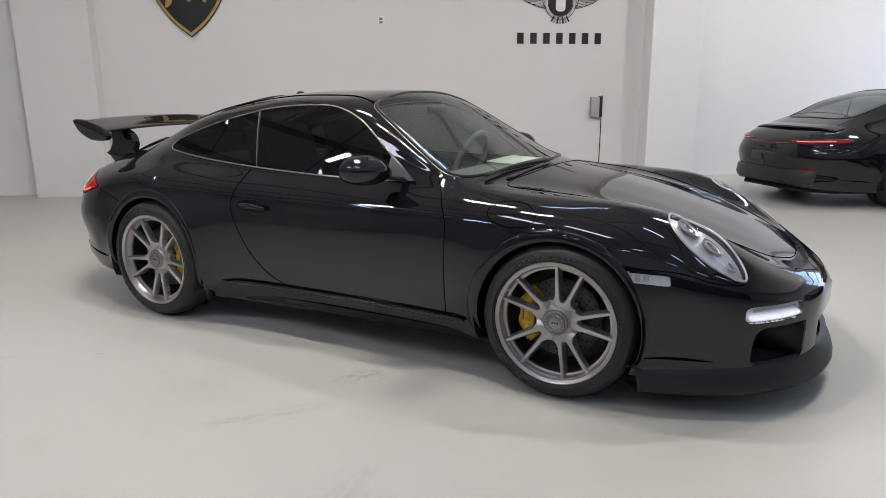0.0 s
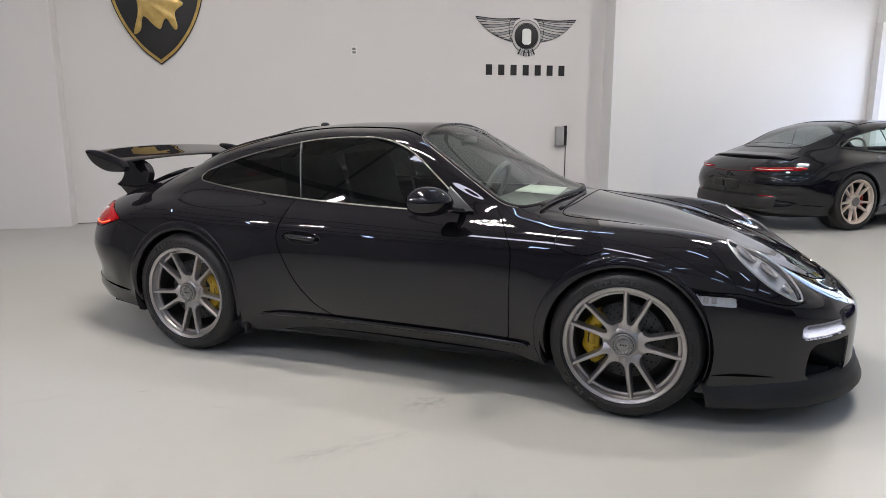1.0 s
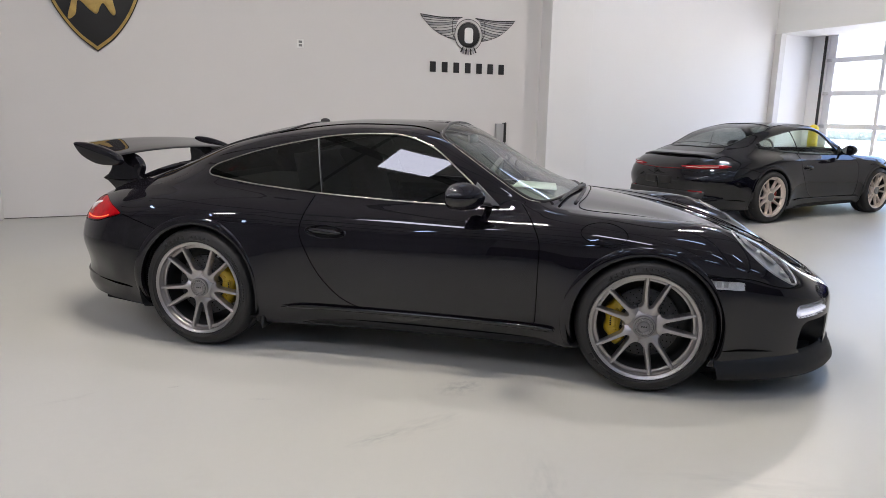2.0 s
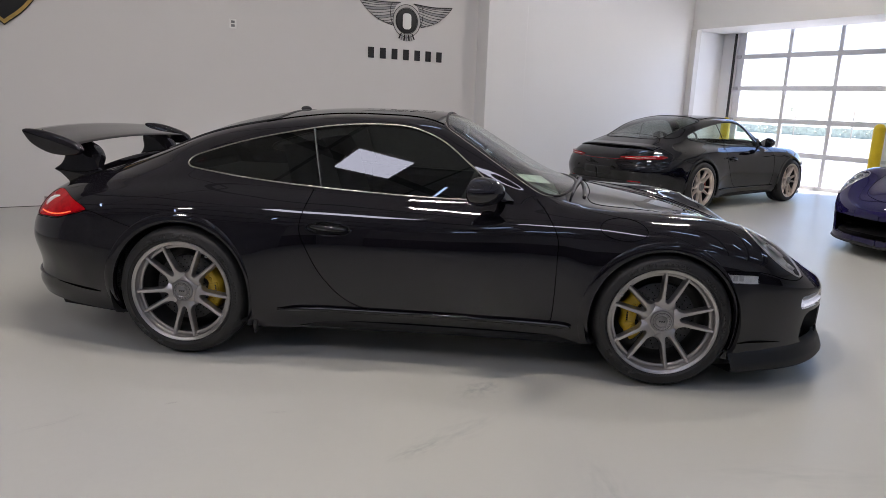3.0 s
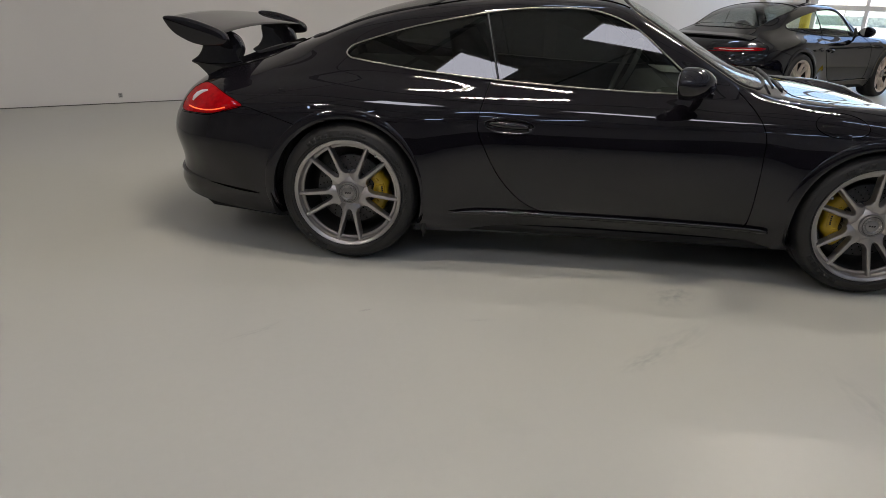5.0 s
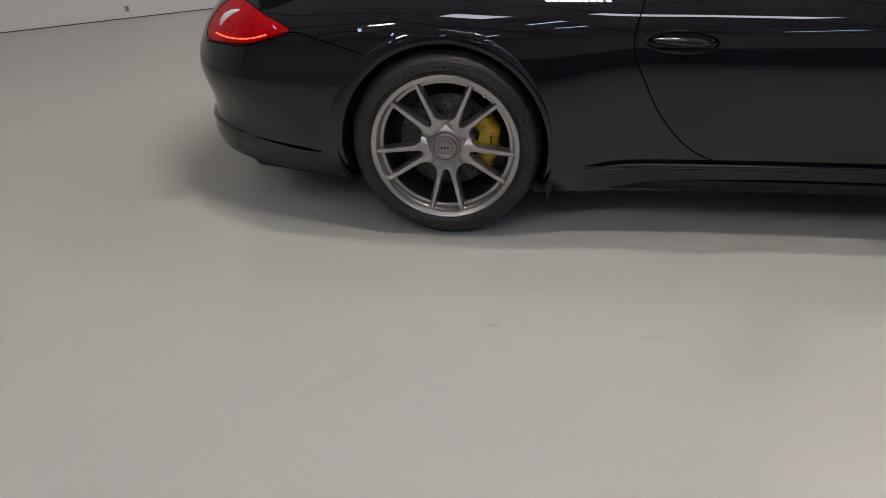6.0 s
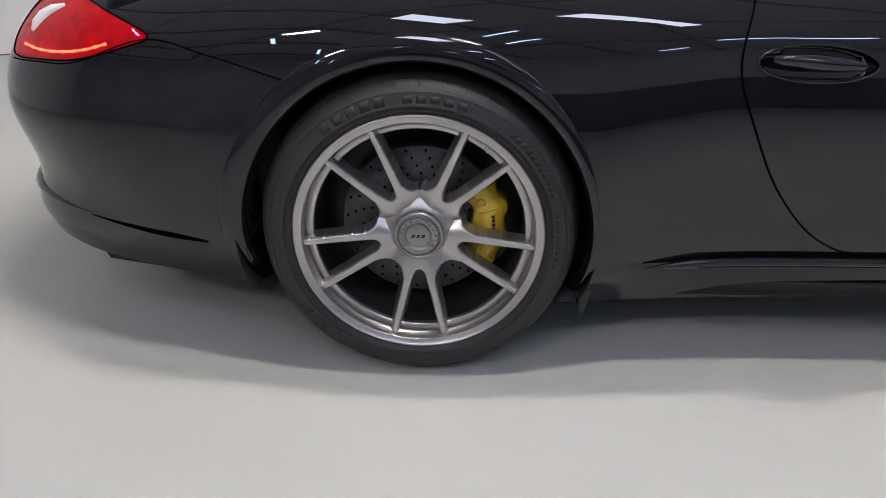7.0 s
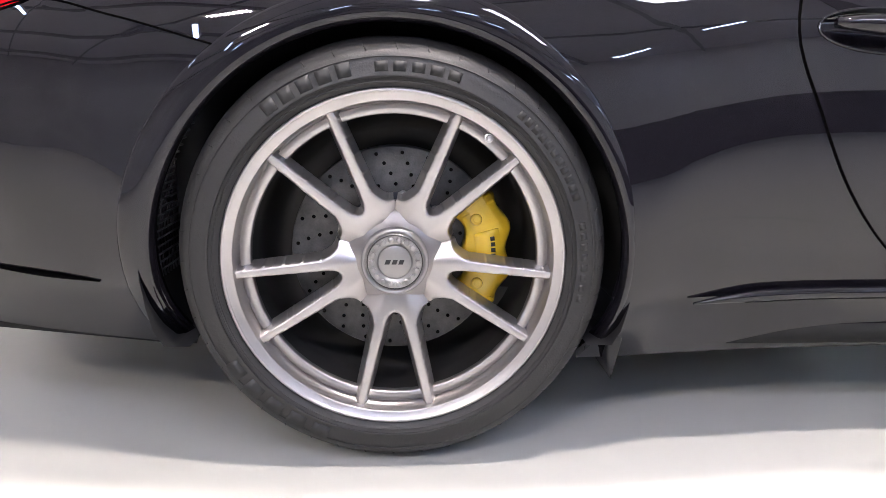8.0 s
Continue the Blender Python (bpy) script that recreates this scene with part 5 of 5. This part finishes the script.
        part("wiper", tube(arm, [0.011 - 0.006 * k / len(arm) for k in range(len(arm))], 8, flat=1.2), M_TRIM, car, "black wiper arm")
    return car, skin

def add_wing(car, skin):
    """Fixed rear wing on two notched uprights, with drooped end plates."""
    wing = bmesh.new()
    rows = []
    n = 48
    for k in range(n + 1):
        y = -0.60 + 1.20 * k / n
        u = abs(y) / 0.60
        xb, xf = -2.195 + 0.045 * u ** 2, -1.885 + 0.02 * u ** 2
        zc = 1.064 - 0.022 * u ** 2
        row = []
        for t, top, bot in ((0, 0.036, 0.026), (0.08, 0.033, 0.014), (0.25, 0.022, -0.006), (0.5, 0.008, -0.024), (0.75, -0.006, -0.032), (0.92, -0.018, -0.034), (1.0, -0.027, -0.029)):
            row.append((xb + (xf - xb) * t, y, zc + top, zc + bot))
        rows.append([wing.verts.new((x, y, a)) for x, y, a, b in row] + [wing.verts.new((x, y, b)) for x, y, a, b in row[::-1]])
    m = len(rows[0])
    for a, b in zip(rows, rows[1:]):
        for i in range(m):
            wing.faces.new((a[i], b[i], b[(i + 1) % m], a[(i + 1) % m]))
    wing.faces.new(rows[0])
    wing.faces.new(rows[-1][::-1])
    bmesh.ops.recalc_face_normals(wing, faces=wing.faces)
    w = part("rear_wing", wing, M_PAINT, car, "gloss black fixed rear wing")
    for s in (-1, 1):
        out = curve_pts([(-2.150, 1.086), (-2.10, 1.090), (-2.02, 1.080), (-1.92, 1.052), (-1.85, 1.020), (-1.832, .985), (-1.855, .962), (-1.95, .958), (-2.02, .970), (-2.10, 1.010), (-2.142, 1.058)], 5, True)
        plate = slab([tuple(p) for p in out], s * 0.585, s * 0.632, 0.014, 3)
        part("end_plate", plate, M_PAINT, w)
        up = curve_pts([(-2.055, 1.045), (-1.99, 1.035), (-1.915, 1.020), (-1.858, .985), (-1.838, .93), (-1.853, .875), (-1.80, .845), (-1.74, .825), (-1.735, .79), (-1.90, .76), (-2.015, .755), (-2.045, .80)], 4) 
        up = [tuple(p) for p in up] + [(-2.09, .842), (-2.122, .856), (-2.120, .868), (-2.085, .890)] + [tuple(p) for p in curve_pts([(-2.066, .915), (-2.055, .945), (-2.060, .99)], 3)]
        leg = part("upright", slab(up, s * 0.385, s * 0.437, 0.010), M_PAINT, w)
        part("joint_line", tube([(-2.118, s * 0.4375, .863), (-2.03, s * 0.4385, .853), (-1.93, s * 0.4385, .855), (-1.85, s * 0.4375, .872)], 0.0022, 6), M_GAP, leg)
    base = curve_pts([(-2.06, .80), (-2.00, .850), (-1.88, .885), (-1.74, .935), (-1.60, .972), (-1.575, .95), (-1.62, .89), (-1.75, .82), (-1.9, .77)], 5, True)
    part("engine_cover_scoop", slab([tuple(p) for p in base], -0.40, 0.40, 0.02), M_PAINT, car)
    for s in (-1, 1):
        inl = [(-1.60, s * 0.16, .968), (-1.60, s * 0.38, .960)]
        part("scoop_inlet", tube(inl, 0.018, 10, flat=0.8), M_GAP, car)
# ---- the hall ----
def structure(name, bm, material, label="", smooth=False):
    return tagged(finish(name, bm, material, smooth), label, kind="structure")


X0, X1, Y0, Y1, H = -13.0, 9.93, -12.0, 5.32, 5.2
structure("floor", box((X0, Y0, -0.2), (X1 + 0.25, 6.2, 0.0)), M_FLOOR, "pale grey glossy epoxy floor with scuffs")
structure("wall_north", box((X0, Y1, 0), (4.2, Y1 + 0.3, H)), M_WALL, "off-white painted wall")
structure("wall_north_bay", box((4.2, 5.50, 0), (X1 + 0.25, 5.8, H)), M_WALL_LIT, "white painted wall")
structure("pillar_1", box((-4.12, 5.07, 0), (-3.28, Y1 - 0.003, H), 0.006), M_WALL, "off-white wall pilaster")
structure("pillar_2", box((3.87, 5.04, 0), (4.60, 5.497, H), 0.006), M_WALL_LIT, "white wall pilaster")
structure("wall_west", box((X0 - 0.3, Y0, 0), (X0, 5.6, H)), M_SIDEWALL)
structure("wall_south", box((X0, Y0 - 0.3, 0), (X1, Y0, H)), M_WALL)
# unseen dark strip, added so the car's flank mirrors a dark band
structure("dark_mirror_band", box((X0, Y0 + 0.002, 0), (X1, Y0 + 0.05, 2.1)), M_DARKBAND, "dark panelling along the foot of the wall")
# east wall with the big door's opening
DY0, DY1, DH = 2.13, 5.17, 3.05
structure("wall_east", box((X1, Y0, 0), (X1 + 0.25, DY0 - 0.005, H)), M_WALL_LIT, "white painted wall beside the big door")
structure("wall_east_end", box((X1, DY1 + 0.005, 0), (X1 + 0.25, 5.497, H)), M_WALL_LIT)
structure("wall_east_head", box((X1, DY0 - 0.005, DH), (X1 + 0.25, DY1 + 0.005, H)), M_WALL_LIT)
structure("ceiling", box((X0 - 0.3, Y0 - 0.3, H), (X1 + 0.25, 5.8, H + 0.2)), M_CEIL, "dark open ceiling")
beams = bmesh.new()
for k in range(9):
    x = X0 + 0.9 + 2.5 * k
    add_box(beams, (x - 0.05, Y0, H - 0.17), (x + 0.05, 5.0, H - 0.155))
    add_box(beams, (x - 0.006, Y0, H - 0.155), (x + 0.006, 5.0, H - 0.003))
for y, r in ((-8.6, 0.05), (-5.2, 0.03), (-1.9, 0.05), (1.9, 0.03)):
    add_tube(beams, [(X0, y, H - 0.10), (X1 - 1.1, y, H - 0.10)], r, 10)
structure("ceiling_beams", beams, M_BEAM, "grey steel beams and pipes under the ceiling")
structure("bulkhead", box((8.95, Y0 + 0.003, 2.83), (X1 - 0.003, 5.497, H - 0.003)), M_BULK, "white boxed-in bulkhead over the door bay")
structure("corner_post", box((8.93, 5.36, 0), (9.06, 5.497, 2.827), 0.004), M_BASE, "grey corner post")

structure("trim", box((-3.277, Y1 - 0.004, 0.0005), (3.867, Y1 - 0.0005, 0.009)), M_CAULK, "dark joint at the foot of the wall")

# ---- sectional door ----
def overhead_door():
    d = empty("overhead_door", Matrix.Translation((X1 + 0.06, 0, 0)))
    tagged(d, "closed glazed aluminium sectional door, bright outside", "door", kind="structure")
    zs = [0.02, 0.60, 1.195, 1.79, 2.385, 2.98]
    ys = [DY0 + 0.15, DY0 + 1.06, DY0 + 1.98, DY1 - 0.15]
    for i, z in enumerate(zs):
        part("rail", box((-0.025, DY0, z - 0.045), (0.025, DY1, z + 0.045), 0.004), M_ALU, d, smooth=False)
    for y, w in ((DY0 + 0.075, 0.075), (DY1 - 0.075, 0.075), (ys[1], 0.035), (ys[2], 0.035)):
        part("stile", box((-0.022, y - w, 0.06), (0.022, y + w, 2.94), 0.004), M_ALU, d, smooth=False)
    for z0, z1 in zip(zs, zs[1:]):
        for y0, y1 in zip(ys, ys[1:]):
            pane = part("pane", box((-0.004, y0 + 0.02, z0 + 0.04), (0.004, y1 - 0.02, z1 - 0.04)), M_PANE, d, smooth=False)
            pane.visible_shadow = False
    for y in (DY0 - 0.03, DY1 + 0.03):
        part("track", box((-0.115, y - 0.012, 0.0), (-0.063, y + 0.012, 2.82), 0.004), M_BLACK, d, "dark door track", smooth=False)
        for z in zs[1:-1]:
            part("roller_bracket", box((-0.06, y - (0.02 if y > 3 else -0.02) * 4 - 0.05, z - 0.03), (-0.026, y - (0.02 if y > 3 else -0.02) * 4 + 0.05, z + 0.03), 0.006), M_SATIN, d, smooth=False)
    return d


overhead_door()

# ---- outside ----
structure("ground", box((X1 + 0.25, -300, -0.25), (400, 300, -0.05)), M_GRASS, "lawn outside")
structure("pavement", box((X1 + 0.252, -40, -0.2), (24, 40, -0.02)), M_ROAD, "pale concrete yard outside")
hedge = box((45.75, -42, -0.1), (46.25, 56, 0.58), 0.05)
for k in range(2600):
    y = random.uniform(-30, 40)
    bmesh.ops.create_icosphere(hedge, subdivisions=1, radius=random.uniform(0.04, 0.08), matrix=Matrix.Translation((46 + random.uniform(-0.5, 0.5), y * 1.4, random.uniform(0.0, 0.62))))
tagged(finish("hedge", hedge, M_HEDGE, False), "low green hedge beyond the yard", "hedge", kind="stuff")


def sapling(x, y, h, seed):
    rnd = random.Random(seed)
    t = empty("sapling", Matrix.Translation((x, y, -0.06)))
    tagged(t, "thin young tree with a sparse pale crown", "tree", "young trees outside")
    trunk = [tube([(0, 0, 0), (0.02, 0.01, h * 0.4), (0.0, 0.03, h * 0.8), (0.02, 0.0, h)], [0.05, 0.04, 0.025, 0.01], 8)]
    leaf = bmesh.new()
    for k in range(9):
        z = h * (0.45 + 0.05 * k)
        a, ln = rnd.uniform(0, 6.28), h * rnd.uniform(0.10, 0.2)
        tip = (ln * math.cos(a), ln * math.sin(a), z + 0.6 * ln)
        trunk.append(tube([(0, 0, z), tip], [0.015, 0.006], 5))
        for j in range(24):
            c = [tip[i] * rnd.uniform(0.5, 1.1) if i < 2 else tip[2] + rnd.uniform(-0.25, 0.3) for i in range(3)]
            c = [c[0] + rnd.uniform(-0.15, 0.15), c[1] + rnd.uniform(-0.15, 0.15), c[2]]
            bmesh.ops.create_icosphere(leaf, subdivisions=1, radius=rnd.uniform(0.03, 0.07), matrix=Matrix.Translation(c) @ Matrix.Diagonal((1, 1, 0.4, 1)))
    part("trunk", joined(trunk), M_BARK, t)
    part("crown", leaf, M_HEDGE, t, smooth=False)


for x, y, h in ((43.5, 20.0, 3.4), (44.0, 15.5, 2.6), (44.5, 24.5, 2.9)):
    sapling(x, y, h, int(x * y))

# ---- lamps ----
def ceiling_lamp(x, y, turn, length=1.2, width=0.085):
    lamp = empty("ceiling_lamp", pose(x, y, H - 0.25, 0, 0, turn))
    tagged(lamp, "white linear ceiling lamp, switched on", "lamp", "ceiling lamps")
    part("housing", box((-length / 2 - 0.02, -width / 2 - 0.02, 0.0), (length / 2 + 0.02, width / 2 + 0.02, 0.06), 0.008), M_WHITE, lamp)
    part("diffuser", box((-length / 2, -width / 2, -0.012), (length / 2, width / 2, -0.001)), M_LAMP, lamp, "glowing diffuser", False)
    for sx in (-1, 1):
        part("hanger", tube([(sx * length * 0.4, 0, 0.06), (sx * length * 0.4, 0, 0.25)], 0.006, 6), M_SATIN, lamp)
    return lamp


def led_bay(x, y, turn):
    """A high-bay lamp with two rows of bare LEDs."""
    lamp = empty("led_bay_lamp", pose(x, y, H - 0.30, 0, 0, turn))
    tagged(lamp, "ceiling high-bay lamp with two rows of warm LEDs", "lamp", "LED bay lamps")
    part("housing", box((-0.42, -0.13, 0.0), (0.42, 0.13, 0.05), 0.008), M_WHITE, lamp)
    for k in range(10):
        for j in (-1, 1):
            bm = lathe([(1e-4, -0.008), (0.016, -0.006), (0.018, 0.0)], 10, m=Matrix.Translation((-0.36 + 0.08 * k, 0.06 * j, 0)) @ pose(0, 0, 0, 90, 0, 0))
            part("led", bm, M_LED, lamp, smooth=False)
    part("hanger", tube([(0, 0, 0.05), (0, 0, 0.30)], 0.008, 6), M_SATIN, lamp)
    return lamp


first = ceiling_lamp(1.9, -3.0, -60)
for x, y, a in ((2.2, -6.8, -60), (-5.0, -7.5, 30), (-1.2, -8.5, 30), (-9.0, -2.5, 30), (5.8, -3.6, -60), (5.9, 1.5, 0), (6.0, 4.3, 0), (1.2, 1.2, 0), (6.0, -8.0, 0), (-7.0, 2.2, 30), (-8.0, -6.0, 30), (-8.5, -9.5, 30), (-3.2, -10.6, 30), (1.0, -10.6, 0), (4.2, -10.2, 0), (4.1, -5.6, -60), (8.0, -5.5, 0), (-11.0, -5.0, 30), (-4.6, -5.9, 30)):
    copy_thing(first, pose(x, y, H - 0.25, 0, 0, a))
bay = led_bay(-1.1, -1.1, -25)
# the lamp at (6.4, 2.3) is an added fill that brightens the door-end walls
for x, y in ((-1.05, 0.30), (3.2, -0.4), (6.4, 2.3), (-7.4, -2.2)):
    copy_thing(bay, pose(x, y, H - 0.30, 0, 0, -25))


def ceiling_panel(x, y, turn, length, width):
    lamp = empty("ceiling_panel_lamp", pose(x, y, H - 0.23, 0, 0, turn))
    tagged(lamp, "large flat white ceiling light panel", "lamp", "ceiling light panels")
    a, b = length / 2, width / 2
    part("frame", box((-a - 0.05, -b - 0.05, 0.0), (a + 0.05, b + 0.05, 0.05), 0.006), M_WHITE, lamp)
    part("diffuser", box((-a, -b, -0.012), (a, b, -0.001)), M_SKYLIGHT, lamp, "glowing white panel", False)
    return lamp


ceiling_panel(-4.3, -3.15, 100, 1.46, 0.76)
ceiling_panel(-1.9, -4.7, -67, 2.2, 0.45)
# ---- signs and fittings on the walls ----
YW = Y1 - 0.001


def wall_sign():
    """Winged badge with a row of plain bars under it."""
    sign = empty("winged_wall_sign", Matrix.Translation((2.65, YW, 2.41)))
    tagged(sign, "black and grey winged emblem above a row of black bars", "sign")
    part("roundel", lathe([(1e-4, -0.012), (0.158, -0.012), (0.168, -0.008), (0.168, 0)], 48), M_INK, sign, "black roundel")
    part("roundel_mark", slab(rounded_rect(0, -0.005, 0.135, 0.215, 0.045), -0.018, -0.0125, 0.002), M_WHITE, sign, "pale plain mark")
    part("ring", lathe([(0.176, -0.004), (0.180, -0.008), (0.214, -0.008), (0.218, -0.004), (0.218, 0), (0.176, 0)], 48, True), M_SIGNLIGHT, sign, "pale grey ring")
    for r in (0.175, 0.219):
        part("ring_line", tube([(r * math.cos(t), -0.006, r * math.sin(t)) for t in np.linspace(0, 2 * math.pi, 49)[:-1]], 0.0045, 6, True), M_INK, sign)
    for k in range(7):
        a = -117 + 9 * k
        c, s_ = math.cos(radians(a)), math.sin(radians(a))
        part("tail_feather", slab([(0.185 * c - 0.010, 0.185 * s_), (0.185 * c + 0.010, 0.185 * s_), (0.272 * c + 0.012, 0.272 * s_), (0.272 * c - 0.012, 0.272 * s_)], -0.014, -0.0085, 0.002), M_SIGNGREY if k % 2 else M_INK, sign)
    tips = curve_pts([(.750, .243), (.690, .168), (.595, .085), (.480, .008), (.330, -.048), (.200, -.078)], 8)
    roots = curve_pts([(.105, .238), (.160, .205), (.195, .140), (.212, .06), (.215, -.02), (.196, -.075)], 8)
    for sx in (-1, 1):
        def blade(u):
            i = u * (len(tips) - 1)
            return [tuple(np.array([np.interp(i, range(len(q)), q[:, 0]), np.interp(i, range(len(q)), q[:, 1])])) for q in (roots, tips)]
        n = 11
        for k in range(n):
            (xa, za), (xb, zb) = blade(k / n)
            (xc, zc), (xd, zd) = blade((k + 0.86) / n)
            sag = 0.020 * (1 - k / n)
            top = curve_pts([(xa, za), (0.5 * (xa + xb), 0.5 * (za + zb) - sag), (xb, zb)], 5)
            low = curve_pts([(xd, zd), (0.5 * (xc + xd), 0.5 * (zc + zd) - sag), (xc, zc)], 5)
            out = [(sx * p[0], p[1]) for p in list(top) + list(low)]
            part("feather", slab(out, -0.006, 0), M_SIGNLIGHT if k % 3 else M_SIGNGREY, sign, smooth=False)
            part("feather_line", tube([(sx * p[0], -0.006, p[1]) for p in list(top) + list(low[:3])], 0.0042 if k else 0.0075, 5), M_INK, sign)
        mid = [blade(0.02 + 0.96 * t)[0] for t in np.linspace(0, 1, 12)]
        part("wing_line", tube([(sx * (p[0] + 0.11 * (1 - t)), -0.006, p[1] - 0.01) for p, t in zip(mid, np.linspace(0, 1, 12))], 0.005, 5), M_INK, sign)
    for k in range(7):
        x = -0.55 + 0.1835 * k
        part("letter_bar", box((x - 0.046, -0.008, -0.532), (x + 0.046, 0, -0.388), 0.003), M_INK, sign, smooth=False)
    return sign


wall_sign()


def shield_sign():
    sign = empty("shield_wall_sign", Matrix.Translation((-2.155, YW, 1.935)))
    tagged(sign, "black shield sign with a gold rim and gold figure shape", "sign")
    def outline(k):
        half = [(0, 0.0), (0.20, 0.17), (0.38, 0.42), (0.50, 0.70), (0.55, 0.98), (0.53, 1.16), (0.30, 1.22), (0, 1.25)]
        pts = curve_pts(half, 5)
        pts = [(x * k, 0.62 + (z - 0.62) * k) for x, z in pts]
        return pts + [(-x, z) for x, z in pts[-2:0:-1]]
    part("edge", slab(outline(1.0), -0.030, 0, 0.004), M_INK, sign)
    part("gold_rim", slab(outline(0.975), -0.036, -0.0305, 0.002), M_GOLD, sign, "gold rim")
    part("field", slab(outline(0.905), -0.042, -0.0365, 0.002), M_INK, sign, "black field")
    body = curve_pts([(-0.28, 0.36), (-0.20, 0.40), (-0.16, 0.56), (-0.05, 0.46), (0.02, 0.42), (0.06, 0.50), (0.10, 0.54), (0.18, 0.42), (0.22, 0.45), (0.20, 0.62), (0.30, 0.72), (0.22, 0.78), (0.02, 0.86), (-0.2, 0.82), (-0.22, 0.6)], 5, True)
    part("gold_figure", slab([tuple(p) for p in body], -0.060, -0.0425, 0.008), M_GOLD, sign, "plain gold relief shape")
    return sign


shield_sign()


def wall_box():
    b = empty("wall_box", Matrix.Translation((3.20, YW, 1.03)))
    tagged(b, "small grey wall box with a black side and a hanging cord", "control box")
    part("cover", box((-0.075, -0.07, -0.135), (0.045, 0, 0.135), 0.006), M_LTGREY, b)
    part("black_side", box((0.048, -0.065, -0.140), (0.092, 0, 0.145), 0.005), M_BLACK, b, "black side unit")
    part("cord", tube([(0.100, -0.012, 0.155), (0.098, -0.012, -0.1), (0.096, -0.012, -0.5), (0.09, -0.012, -1.02)], 0.006, 6), M_BLACK, b, "thin dark cord")
    return b


wall_box()


def outlet(name, x, z, label, k=1.0):
    o = empty(name, Matrix.Translation((x, YW, z)))
    tagged(o, label, "socket")
    part("plate", box((-0.045 * k, -0.010, -0.055 * k), (0.045 * k, 0, 0.055 * k), 0.004 * k), M_WHITE if k == 1 else M_LTGREY, o)
    for dz in (-0.022 * k, 0.022 * k):
        part("socket_face", box((-0.022 * k, -0.014, dz - 0.015 * k), (0.022 * k, -0.0105, dz + 0.015 * k), 0.002), M_GREY, o)
    return o


outlet("high_socket", 0.22, 2.16, "white double socket high on the wall")
outlet("low_socket", -1.92, 0.09, "small socket plate low on the wall", 0.45)


def disconnect():
    d = empty("switch_box", Matrix.Translation((X1 - 0.001, 1.53, 1.26)))
    tagged(d, "grey metal disconnect switch box with a white label", "switch box")
    part("case", box((-0.11, -0.10, -0.175), (0, 0.10, 0.175), 0.008), M_GREY, d)
    part("lid", box((-0.122, -0.09, -0.165), (-0.111, 0.09, 0.165), 0.004), M_GREY, d)
    part("label_plate", box((-0.125, -0.04, -0.045), (-0.1225, 0.055, 0.05)), M_WHITE, d, "white label")
    part("lever", box((-0.10, -0.145, -0.02), (-0.06, -0.102, 0.10), 0.008), M_BLACK, d)
    return d


disconnect()
sw = empty("door_switch", Matrix.Translation((X1 - 0.001, 1.27, 1.31)))
tagged(sw, "small black push-button box on the wall", "switch")
part("case", box((-0.05, -0.035, -0.07), (0, 0.035, 0.07), 0.006), M_BLACK, sw)
for dz in (-0.035, 0.0, 0.035):
    part("button", lathe([(1e-4, -0.008), (0.010, -0.006), (0.012, 0)], 16, m=Matrix.Translation((-0.051, 0, dz)) @ pose(0, 0, 0, 0, 0, -90)), M_GREY, sw)


def bollard(x, y):
    b = empty("bollard", Matrix.Translation((x, y, 0)))
    tagged(b, "yellow safety bollard beside the big door", "bollard", "door bollards")
    n = 10
    prof = [(0.085, 0.0), (0.085, 1.14)] + [(0.085 * math.cos(radians(9 * k)), 1.14 + 0.085 * math.sin(radians(9 * k))) for k in range(1, n + 1)]
    part("post", lathe([(max(r, 1e-4), -z) for r, z in prof], 40, m=pose(0, 0, 0, -90, 0, 0)), M_YELLOW, b, "yellow sleeve")
    part("foot", lathe([(0.10, -0.0), (0.10, -0.012), (0.085, -0.014)], 40, m=pose(0, 0, 0, -90, 0, 0)), M_GREY, b)
    return b


b1 = bollard(9.41, 2.08)
copy_thing(b1, pose(9.41, 4.85, 0))

# ---- the cars ----
hero_pose = pose(0, 0, 0, 0, 0, -37.5)
hero, hero_skin = make_car("black_sports_car", "glossy black rear-engined sports coupe with a fixed rear wing", hero_pose, M_PAINT, M_RIM, M_CAL, M_DARKGLASS)
add_wing(hero, hero_skin)
make_car("black_coupe", "glossy black sports coupe parked facing the glazed door", pose(6.63, 3.28, 0, 0, 0, 4.7), M_PAINT2, M_RIM2, M_CALR, M_CARGLASS, False, "strip")
make_car("blue_coupe", "dark blue metallic sports coupe seen from its nose", pose(6.75, -0.70, 0, 0, 0, 170), M_BLUE, M_RIM, M_CALR, M_CARGLASS, False, "strip")
part("paper_sheet", slab([(.38, .20), (.67, .08), (.63, .50), (.37, .60)], 0.850, 0.854, axis="z"), M_PAPER, hero, "pale sheet of paper on the dashboard")
